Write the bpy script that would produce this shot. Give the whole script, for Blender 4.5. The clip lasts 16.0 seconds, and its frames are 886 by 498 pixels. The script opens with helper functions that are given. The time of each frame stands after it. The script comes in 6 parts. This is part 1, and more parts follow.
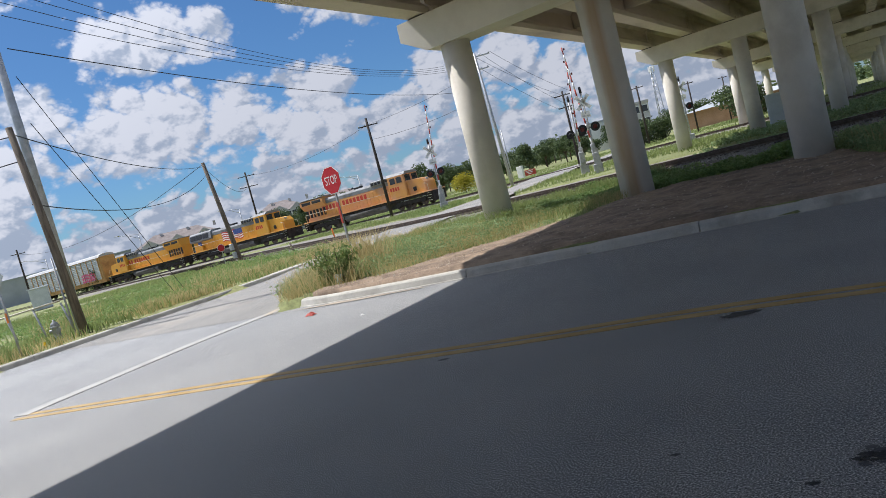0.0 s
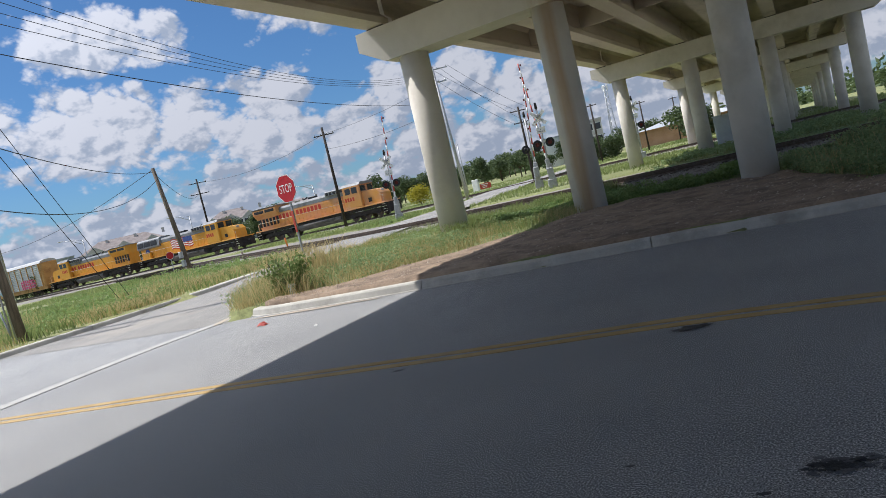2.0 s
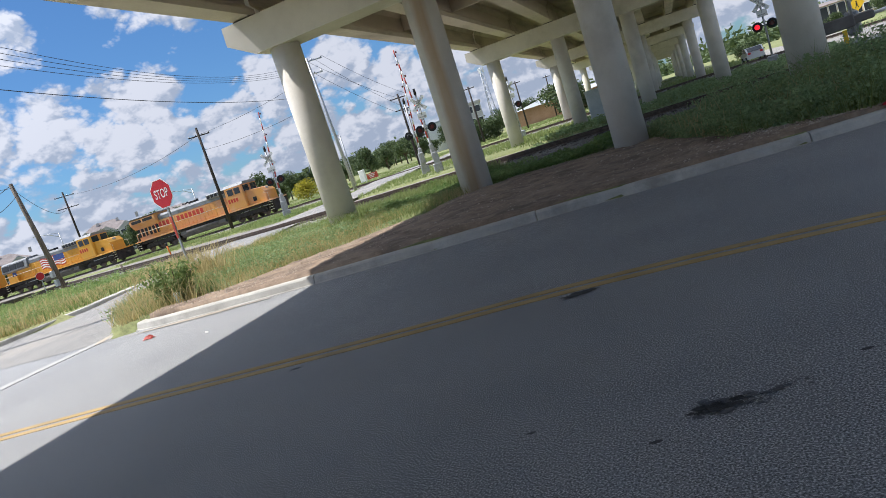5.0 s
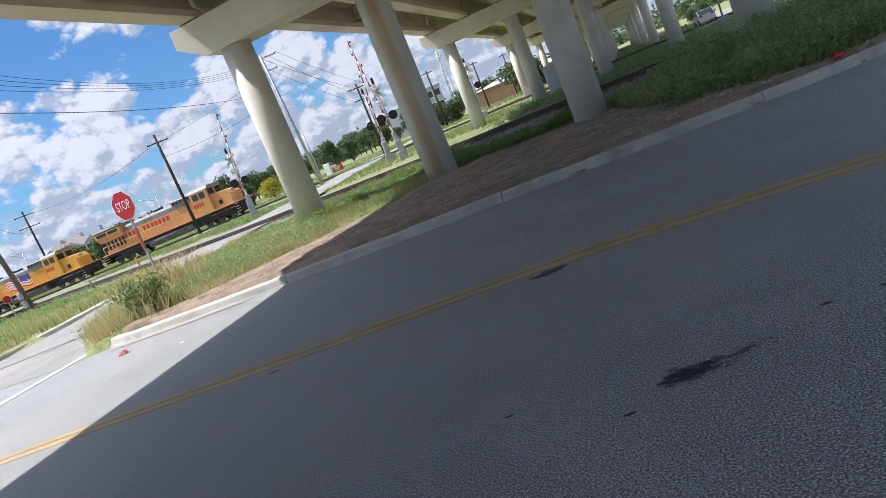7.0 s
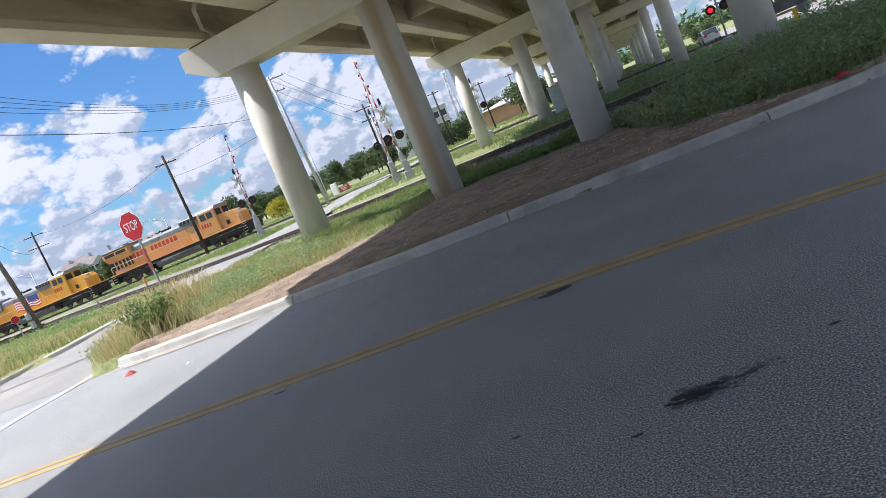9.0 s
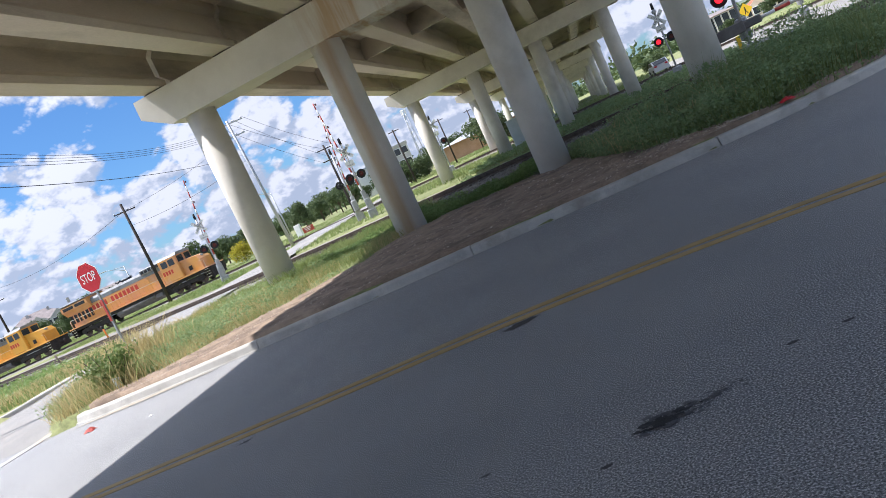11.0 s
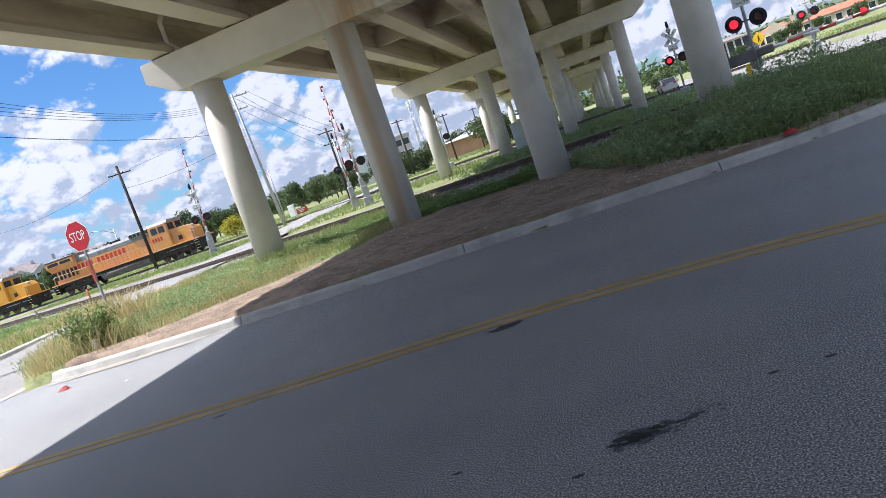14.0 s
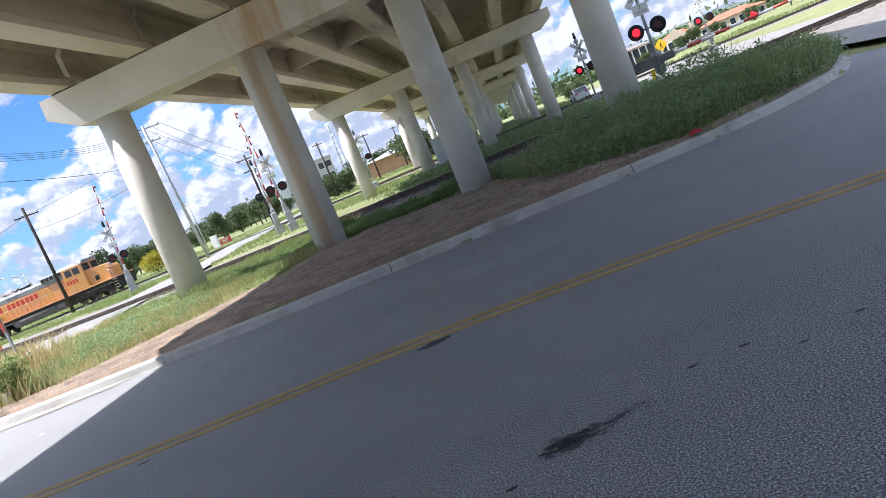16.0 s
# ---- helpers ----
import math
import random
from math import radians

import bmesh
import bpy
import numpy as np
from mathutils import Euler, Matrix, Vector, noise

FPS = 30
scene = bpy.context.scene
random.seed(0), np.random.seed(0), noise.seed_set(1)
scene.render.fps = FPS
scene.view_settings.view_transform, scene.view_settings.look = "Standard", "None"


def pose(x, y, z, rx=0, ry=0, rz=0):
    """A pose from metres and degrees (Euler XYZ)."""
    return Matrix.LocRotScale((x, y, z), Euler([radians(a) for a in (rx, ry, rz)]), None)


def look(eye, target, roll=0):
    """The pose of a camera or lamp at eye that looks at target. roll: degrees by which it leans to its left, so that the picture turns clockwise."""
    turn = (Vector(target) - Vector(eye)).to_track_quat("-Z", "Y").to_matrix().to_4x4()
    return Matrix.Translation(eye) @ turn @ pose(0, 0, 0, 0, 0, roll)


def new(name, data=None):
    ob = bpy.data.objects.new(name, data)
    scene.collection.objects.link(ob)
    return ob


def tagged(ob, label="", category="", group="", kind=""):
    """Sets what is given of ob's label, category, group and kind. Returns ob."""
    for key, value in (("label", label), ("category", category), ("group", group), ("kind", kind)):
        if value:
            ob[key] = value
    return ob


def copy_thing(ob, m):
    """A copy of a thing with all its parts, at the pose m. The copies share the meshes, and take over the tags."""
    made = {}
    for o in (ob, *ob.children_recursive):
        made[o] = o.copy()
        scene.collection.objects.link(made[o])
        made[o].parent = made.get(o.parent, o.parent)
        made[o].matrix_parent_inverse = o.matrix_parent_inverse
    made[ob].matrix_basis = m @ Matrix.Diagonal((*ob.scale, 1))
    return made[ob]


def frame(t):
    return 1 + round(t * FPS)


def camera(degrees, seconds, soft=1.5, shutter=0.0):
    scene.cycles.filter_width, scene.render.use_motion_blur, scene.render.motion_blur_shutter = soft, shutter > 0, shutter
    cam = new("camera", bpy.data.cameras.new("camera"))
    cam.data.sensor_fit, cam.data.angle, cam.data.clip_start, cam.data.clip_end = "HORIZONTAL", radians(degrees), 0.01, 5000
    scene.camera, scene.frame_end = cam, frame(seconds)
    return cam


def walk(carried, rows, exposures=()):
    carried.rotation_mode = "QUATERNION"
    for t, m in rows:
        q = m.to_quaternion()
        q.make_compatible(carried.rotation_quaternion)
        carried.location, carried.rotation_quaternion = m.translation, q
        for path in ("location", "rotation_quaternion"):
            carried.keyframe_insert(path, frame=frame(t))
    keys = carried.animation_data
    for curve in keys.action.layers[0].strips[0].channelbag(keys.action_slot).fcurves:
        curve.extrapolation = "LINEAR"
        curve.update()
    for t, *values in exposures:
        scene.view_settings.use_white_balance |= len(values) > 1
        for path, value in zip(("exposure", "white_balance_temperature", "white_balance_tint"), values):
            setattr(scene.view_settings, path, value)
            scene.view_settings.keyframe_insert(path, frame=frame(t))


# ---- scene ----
cam = camera(64.1, 16.0, 0.8)
PATH = [
    (0, (0.698, 0.309, 1.708), (-0.416, 1.962, 1.546), -14.9),
    (0.5, (0.704, 0.357, 1.705), (-0.338, 2.052, 1.502), -16.5),
    (1, (0.686, 0.359, 1.726), (-0.286, 2.095, 1.518), -15.2),
    (1.5, (0.685, 0.404, 1.697), (-0.225, 2.177, 1.528), -13.6),
    (2, (0.655, 0.313, 1.699), (-0.346, 2.038, 1.538), -13.6),
    (2.5, (0.666, 0.321, 1.7), (-0.472, 1.951, 1.481), -15.6),
    (3, (0.686, 0.31, 1.69), (-0.483, 1.913, 1.436), -16.5),
    (3.5, (0.663, 0.322, 1.681), (-0.5, 1.931, 1.433), -16.8),
    (4, (0.661, 0.295, 1.674), (-0.382, 1.985, 1.437), -17.1),
    (4.5, (0.655, 0.356, 1.651), (-0.215, 2.139, 1.401), -17.3),
    (5, (0.665, 0.374, 1.652), (-0.079, 2.21, 1.38), -18.0),
    (5.2, (0.667, 0.377, 1.636), (-0.05, 2.224, 1.36), -18.4),
    (7.3, (0.728, 0.387, 1.673), (0.03, 2.231, 1.337), -23.2),
    (7.5, (0.726, 0.38, 1.667), (0.022, 2.222, 1.337), -23.4),
    (8, (0.728, 0.392, 1.66), (0.016, 2.233, 1.339), -23.3),
    (8.5, (0.73, 0.392, 1.67), (0.027, 2.239, 1.363), -22.9),
    (9, (0.735, 0.383, 1.677), (0.048, 2.24, 1.397), -22.9),
    (9.5, (0.746, 0.376, 1.69), (0.079, 2.244, 1.433), -23.6),
    (9.7, (0.768, 0.396, 1.695), (0.107, 2.267, 1.448), -24.4),
    (11.8, (0.765, 0.422, 1.651), (0.217, 2.332, 1.428), -24.7),
    (12, (0.793, 0.423, 1.656), (0.191, 2.312, 1.395), -23.9),
    (12.5, (0.753, 0.395, 1.667), (0.067, 2.248, 1.354), -22.8),
    (13, (0.74, 0.425, 1.69), (0.059, 2.293, 1.473), -19.5),
    (13.5, (0.767, 0.395, 1.703), (0.189, 2.298, 1.491), -18.4),
    (14, (0.749, 0.402, 1.678), (0.199, 2.309, 1.43), -19.1),
    (14.5, (0.757, 0.403, 1.685), (0.22, 2.309, 1.409), -19.6),
    (15, (0.729, 0.39, 1.674), (0.201, 2.299, 1.4), -19.4),
    (15.5, (0.767, 0.397, 1.688), (0.289, 2.319, 1.405), -20.8),
    (16, (0.804, 0.467, 1.648), (0.451, 2.417, 1.376), -22.6),
]
EXPOSURES = [(0, 0.6, 5950, 14), (3, 0.58, 5950, 14), (5, 0.85, 5920, 14), (8, 1.05, 5850, 15), (12, 1.2, 5800, 17), (14.5, 1.2, 5780, 17), (16, 1.42, 5750, 18)]
walk(cam, [(t, look(e, g, r)) for t, e, g, r in PATH], EXPOSURES)

# ---- world and light ----
SUN_AZ, SUN_EL = radians(-102.4), radians(57.0)      # azimuth from +y towards +x


def nd(nt, kind, **values):
    n = nt.nodes.new(kind)
    for k, v in values.items():
        if k == "op":
            n.operation = v
        elif k == "blend":
            n.blend_type = v
        else:
            n.inputs[int(k[1:]) if k[0] == "i" and k[1:].isdigit() else k].default_value = v
    return n


def mth(nt, op, a, b=None, c=None, clamp=False):
    n = nt.nodes.new("ShaderNodeMath")
    n.operation, n.use_clamp = op, clamp
    for i, v in enumerate((a, b, c)):
        if v is None:
            continue
        if isinstance(v, (int, float)):
            n.inputs[i].default_value = v
        else:
            nt.links.new(v, n.inputs[i])
    return n.outputs[0]


def mixc(nt, f, a, b):
    n = nt.nodes.new("ShaderNodeMixRGB")
    for i, v in enumerate((f, a, b)):
        if isinstance(v, (int, float, tuple)):
            n.inputs[i].default_value = v
        else:
            nt.links.new(v, n.inputs[i])
    return n.outputs[0]


def rgba(c):
    return (*c, 1.0)


world = bpy.data.worlds.new("world")
scene.world = world
world.use_nodes = True
wt = world.node_tree
wt.nodes.clear()
sky = wt.nodes.new("ShaderNodeTexSky")
sky.sky_type, sky.sun_disc = "NISHITA", False
sky.sun_elevation, sky.sun_rotation = SUN_EL, SUN_AZ
sky.air_density, sky.dust_density, sky.ozone_density = 1.0, 0.6, 2.0
co = wt.nodes.new("ShaderNodeTexCoord")
sep = wt.nodes.new("ShaderNodeSeparateXYZ")
wt.links.new(co.outputs["Generated"], sep.inputs[0])
az = mth(wt, "MULTIPLY", mth(wt, "ARCTAN2", sep.outputs[0], sep.outputs[1]), 57.2958)
el = mth(wt, "MULTIPLY", mth(wt, "ARCSINE", sep.outputs[2]), 57.2958)
# fair-weather heaps: azimuth, base height, half width, height, all in degrees
HEAPS = [(-52, 14.4, 6.0, 4.4), (-60.3, 10.4, 3.0, 3.6), (-53, 7.2, 6.4, 6.4), (-47, 7.4, 3.8, 4.8), (-42, 6.0, 4.8, 4.2),
         (-40.2, 9.2, 3.2, 3.4), (-34.8, 5.0, 3.2, 3.4), (-31, 6.6, 2.8, 4.6), (-25.2, 6.8, 3.0, 4.4), (-21.5, 4.0, 3.6, 5.0), (-17, 5.5, 3.0, 4.0),
         (-66, 6.0, 6.0, 7.0), (-75, 9.0, 7.0, 8.0), (-88, 7.0, 8.0, 9.0), (-10, 4.5, 4.0, 3.5), (3, 3.0, 4.0, 3.0), (20, 5.0, 8.0, 5.0),
         (45, 6.0, 9.0, 7.0), (80, 7.0, 10.0, 8.0), (130, 8.0, 12.0, 9.0), (175, 7.0, 10.0, 8.0), (-130, 9.0, 12.0, 9.0)]
comb = wt.nodes.new("ShaderNodeCombineXYZ")
wt.links.new(az, comb.inputs[0])
wt.links.new(mth(wt, "MULTIPLY", el, 1.35), comb.inputs[1])


def sky_noise(scale, detail, rough=0.55, shift=0.0):
    n = nd(wt, "ShaderNodeTexNoise", Scale=scale, Detail=detail, Roughness=rough)
    m = nd(wt, "ShaderNodeMapping")
    m.inputs["Location"].default_value = (shift, shift * 0.7, 3.1)
    wt.links.new(comb.outputs[0], m.inputs[0])
    wt.links.new(m.outputs[0], n.inputs["Vector"])
    return n.outputs["Fac"]


n_big, n_fine = sky_noise(0.16, 3.0), sky_noise(1.1, 6.0, 0.62, 3.0)


def billow(dx, dy):
    """Rounded bulges with sharp creases, four sizes of them."""
    total = None
    for scale, weight, shift in ((0.22, 0.62, 7.0), (0.55, 0.34, 3.0), (1.3, 0.16, 17.0), (3.0, 0.07, 31.0)):
        n = nd(wt, "ShaderNodeTexNoise", Scale=scale, Detail=1.0, Roughness=0.4)
        m = nd(wt, "ShaderNodeMapping")
        m.inputs["Location"].default_value = (shift + dx, shift * 0.7 + dy, 3.1)
        wt.links.new(comb.outputs[0], m.inputs[0])
        wt.links.new(m.outputs[0], n.inputs["Vector"])
        w = mth(wt, "MULTIPLY", mth(wt, "ABSOLUTE", mth(wt, "SUBTRACT", mth(wt, "MULTIPLY", n.outputs["Fac"], 2.0), 1.0)), weight * 2.0)
        total = w if total is None else mth(wt, "ADD", total, w)
    return total


bulge = billow(0.0, 0.0)
relief = mth(wt, "SUBTRACT", bulge, billow(-0.4, 0.65))
puff = mth(wt, "ADD", mth(wt, "MULTIPLY", mth(wt, "SUBTRACT", bulge, 0.40), 1.5), mth(wt, "MULTIPLY", mth(wt, "SUBTRACT", n_fine, 0.5), 0.6))
cover, lift = None, None
for a0, base, half, tall in HEAPS:
    dx = mth(wt, "DIVIDE", mth(wt, "SUBTRACT", az, float(a0)), half)
    up = mth(wt, "DIVIDE", mth(wt, "SUBTRACT", el, float(base + tall * 0.38)), tall * 0.62)
    r2 = mth(wt, "ADD", mth(wt, "MULTIPLY", dx, dx), mth(wt, "MULTIPLY", up, up))
    body = mth(wt, "SUBTRACT", 1.0, r2)
    cover = body if cover is None else mth(wt, "MAXIMUM", cover, body)
    w = mth(wt, "MULTIPLY", mth(wt, "ADD", up, 1.0), mth(wt, "MAXIMUM", body, 0.0))
    lift = w if lift is None else mth(wt, "MAXIMUM", lift, w)
low = mth(wt, "MULTIPLY", mth(wt, "SUBTRACT", 1.0, mth(wt, "DIVIDE", mth(wt, "ABSOLUTE", mth(wt, "SUBTRACT", el, 2.6)), 5.5)), 1.15)
low = mth(wt, "ADD", low, mth(wt, "MULTIPLY", mth(wt, "SUBTRACT", n_big, 0.5), 4.6))
# mostly unseen broken clouds, closing overhead, added to brighten the shaded ground
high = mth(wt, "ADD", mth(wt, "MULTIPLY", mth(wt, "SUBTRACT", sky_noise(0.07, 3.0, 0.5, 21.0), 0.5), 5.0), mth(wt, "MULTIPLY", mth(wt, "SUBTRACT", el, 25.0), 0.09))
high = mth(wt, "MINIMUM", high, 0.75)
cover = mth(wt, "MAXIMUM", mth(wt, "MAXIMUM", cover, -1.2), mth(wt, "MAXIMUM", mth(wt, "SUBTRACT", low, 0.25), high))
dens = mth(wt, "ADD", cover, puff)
mask = wt.nodes.new("ShaderNodeMapRange")
mask.interpolation_type = "SMOOTHSTEP"
mask.inputs["From Min"].default_value, mask.inputs["From Max"].default_value = -0.12, 0.5
wt.links.new(dens, mask.inputs["Value"])
lit = wt.nodes.new("ShaderNodeMapRange")
lit.interpolation_type = "SMOOTHSTEP"
lit.inputs["From Min"].default_value, lit.inputs["From Max"].default_value = 0.05, 0.95
tone = mth(wt, "ADD", mth(wt, "MULTIPLY", lift, 0.55), mth(wt, "MULTIPLY", relief, 1.9))
tone = mth(wt, "ADD", mth(wt, "ADD", tone, 0.34), mth(wt, "MULTIPLY", mth(wt, "SUBTRACT", sky_noise(0.5, 6.0, 0.6, 11.0), 0.5), 1.0))
wt.links.new(tone, lit.inputs["Value"])
cloud = mixc(wt, lit.outputs[0], (3.2, 3.65, 4.3, 1), (5.8, 5.9, 6.1, 1))
# clouds grow brighter towards the sun
toward = wt.nodes.new("ShaderNodeVectorMath")
toward.operation = "DOT_PRODUCT"
wt.links.new(co.outputs["Generated"], toward.inputs[0])
toward.inputs[1].default_value = (math.sin(SUN_AZ) * math.cos(SUN_EL), math.cos(SUN_AZ) * math.cos(SUN_EL), math.sin(SUN_EL))
gain = mth(wt, "ADD", 1.0, mth(wt, "MULTIPLY", mth(wt, "POWER", mth(wt, "MAXIMUM", toward.outputs["Value"], 0.0), 4.0), 3.0))
cg = wt.nodes.new("ShaderNodeCombineXYZ")
for i in range(3):
    wt.links.new(gain, cg.inputs[i])
cloud = mixc(wt, 1.0, cloud, cg.outputs[0])
wt.nodes[-1].blend_type = "MULTIPLY"
above = mth(wt, "MULTIPLY", mask.outputs[0], mth(wt, "GREATER_THAN", el, 0.0))
hue = mixc(wt, 1.0, sky.outputs[0], (0.45, 0.68, 0.86, 1))
wt.nodes[-1].blend_type = "MULTIPLY"
mixed = mixc(wt, above, hue, cloud)
bg = wt.nodes.new("ShaderNodeBackground")
bg.inputs["Strength"].default_value = 0.066
out = wt.nodes.new("ShaderNodeOutputWorld")
wt.links.new(mixed, bg.inputs["Color"])
wt.links.new(bg.outputs[0], out.inputs["Surface"])

sun = new("sun", bpy.data.lights.new("sun", "SUN"))
sun.data.energy, sun.data.angle, sun.data.color = 3.5, radians(0.55), (1.0, 0.935, 0.82)
s_dir = Vector((math.sin(SUN_AZ) * math.cos(SUN_EL), math.cos(SUN_AZ) * math.cos(SUN_EL), math.sin(SUN_EL)))
sun.matrix_world = look(s_dir * 60, (0, 0, 0))


# ---- materials ----
def material(name, a, b, scale=3.0, rough=0.8, bump=0.0, metal=0.0, fine=0.0, grain=60.0, stretch=(1, 1, 1), lo=0.35, hi=0.65, island=0.0, spec=0.4, translucent=0.0, stain=None, stain_scale=0.4, stain_amount=0.0, speck=None, speck_amount=0.0, streak=None, runs=None):
    """Two colours mixed by broad noise, a fine grain over it, optional stains and bump."""
    m = bpy.data.materials.new(name)
    m.use_nodes = True
    nt = m.node_tree
    p = nt.nodes["Principled BSDF"]
    tc = nt.nodes.new("ShaderNodeTexCoord")
    mp = nd(nt, "ShaderNodeMapping")
    mp.inputs["Scale"].default_value = stretch
    nt.links.new(tc.outputs["Object"], mp.inputs[0])
    n1 = nd(nt, "ShaderNodeTexNoise", Scale=scale, Detail=5.0, Roughness=0.6)
    nt.links.new(mp.outputs[0], n1.inputs["Vector"])
    r1 = nd(nt, "ShaderNodeMapRange")
    r1.inputs["From Min"].default_value, r1.inputs["From Max"].default_value = lo, hi
    nt.links.new(n1.outputs["Fac"], r1.inputs["Value"])
    fac = r1.outputs[0]
    if island:
        g = nt.nodes.new("ShaderNodeNewGeometry")
        fac = mth(nt, "ADD", mth(nt, "MULTIPLY", fac, 1 - island), mth(nt, "MULTIPLY", g.outputs["Random Per Island"], island))
    col = mixc(nt, fac, rgba(a), rgba(b))
    n2 = nd(nt, "ShaderNodeTexNoise", Scale=grain, Detail=3.0, Roughness=0.7)
    nt.links.new(mp.outputs[0], n2.inputs["Vector"])
    if fine:
        v = mth(nt, "ADD", mth(nt, "MULTIPLY", mth(nt, "SUBTRACT", n2.outputs["Fac"], 0.5), fine * 2), 1.0)
        cb = nt.nodes.new("ShaderNodeCombineXYZ")
        for i in range(3):
            nt.links.new(v, cb.inputs[i])
        col = mixc(nt, 1.0, col, cb.outputs[0])
        nt.nodes[-1].blend_type = "MULTIPLY"
    if stain:
        n3 = nd(nt, "ShaderNodeTexNoise", Scale=stain_scale, Detail=6.0, Roughness=0.65)
        nt.links.new(mp.outputs[0], n3.inputs["Vector"])
        r3 = nd(nt, "ShaderNodeMapRange")
        r3.inputs["From Min"].default_value, r3.inputs["From Max"].default_value = 0.5, 0.72
        r3.inputs["To Max"].default_value = stain_amount
        nt.links.new(n3.outputs["Fac"], r3.inputs["Value"])
        col = mixc(nt, r3.outputs[0], col, rgba(stain))
    if speck:
        n4 = nd(nt, "ShaderNodeTexNoise", Scale=grain * 1.5, Detail=1.0, Roughness=0.5)
        nt.links.new(mp.outputs[0], n4.inputs["Vector"])
        for lo4, hi4, c4 in ((0.57, 0.62, speck), (0.43, 0.37, (speck[0] * 0.12, speck[1] * 0.12, speck[2] * 0.12))):
            r4 = nd(nt, "ShaderNodeMapRange")
            r4.inputs["From Min"].default_value, r4.inputs["From Max"].default_value = lo4, hi4
            r4.inputs["To Max"].default_value = speck_amount
            nt.links.new(n4.outputs["Fac"], r4.inputs["Value"])
            col = mixc(nt, r4.outputs[0], col, rgba(c4))
    if streak:
        cx, angle, width, tint = streak
        sx = nt.nodes.new("ShaderNodeSeparateXYZ")
        nt.links.new(tc.outputs["Object"], sx.inputs[0])
        ang = mth(nt, "ARCTAN2", sx.outputs[1], mth(nt, "SUBTRACT", sx.outputs[0], cx))
        n5 = nd(nt, "ShaderNodeTexNoise", Scale=1.0, Detail=5.0, Roughness=0.6)
        m5 = nd(nt, "ShaderNodeMapping")
        m5.inputs["Scale"].default_value = (2.0, 2.0, 0.5)
        nt.links.new(tc.outputs["Object"], m5.inputs[0])
        nt.links.new(m5.outputs[0], n5.inputs["Vector"])
        off = mth(nt, "ADD", mth(nt, "SUBTRACT", ang, angle), mth(nt, "MULTIPLY", mth(nt, "SUBTRACT", n5.outputs["Fac"], 0.5), 0.5))
        k5 = mth(nt, "MULTIPLY", mth(nt, "SUBTRACT", 1.0, mth(nt, "DIVIDE", mth(nt, "ABSOLUTE", off), width)), 1.6, clamp=True)
        k5 = mth(nt, "MULTIPLY", k5, mth(nt, "ADD", 0.2, mth(nt, "MULTIPLY", n5.outputs["Fac"], 0.9)), clamp=True)
        col = mixc(nt, k5, col, rgba(tint))
    if runs:
        x0, x1, tint = runs
        sx = nt.nodes.new("ShaderNodeSeparateXYZ")
        nt.links.new(tc.outputs["Object"], sx.inputs[0])
        n6 = nd(nt, "ShaderNodeTexNoise", Scale=1.0, Detail=4.0, Roughness=0.6)
        m6 = nd(nt, "ShaderNodeMapping")
        m6.inputs["Scale"].default_value = (3.2, 1.0, 0.25)
        nt.links.new(tc.outputs["Object"], m6.inputs[0])
        nt.links.new(m6.outputs[0], n6.inputs["Vector"])
        inside = mth(nt, "SUBTRACT", 1.0, mth(nt, "DIVIDE", mth(nt, "ABSOLUTE", mth(nt, "SUBTRACT", sx.outputs[0], (x0 + x1) / 2)), (x1 - x0) / 2), clamp=True)
        k6 = mth(nt, "MULTIPLY", mth(nt, "MULTIPLY", mth(nt, "SUBTRACT", n6.outputs["Fac"], 0.42), 5.0, clamp=True), mth(nt, "MULTIPLY", inside, 1.6, clamp=True), clamp=True)
        col = mixc(nt, mth(nt, "MULTIPLY", k6, 0.8), col, rgba(tint))
    nt.links.new(col, p.inputs["Base Color"])
    p.inputs["Roughness"].default_value, p.inputs["Metallic"].default_value = rough, metal
    p.inputs["Specular IOR Level"].default_value = spec
    if bump:
        bn = nd(nt, "ShaderNodeBump", Strength=min(1.0, bump), Distance=0.01)
        nt.links.new(n2.outputs["Fac"], bn.inputs["Height"])
        nt.links.new(bn.outputs[0], p.inputs["Normal"])
    if translucent:
        tr = nt.nodes.new("ShaderNodeBsdfTranslucent")
        nt.links.new(col, tr.inputs[0])
        mx = nt.nodes.new("ShaderNodeMixShader")
        mx.inputs[0].default_value = translucent
        nt.links.new(p.outputs[0], mx.inputs[1])
        nt.links.new(tr.outputs[0], mx.inputs[2])
        nt.links.new(mx.outputs[0], nt.nodes["Material Output"].inputs["Surface"])
    return m


def glow(name, c, strength):
    m = bpy.data.materials.new(name)
    m.use_nodes = True
    p = m.node_tree.nodes["Principled BSDF"]
    p.inputs["Base Color"].default_value = rgba(c)
    p.inputs["Emission Color"].default_value = rgba(c)
    p.inputs["Emission Strength"].default_value = strength
    return m


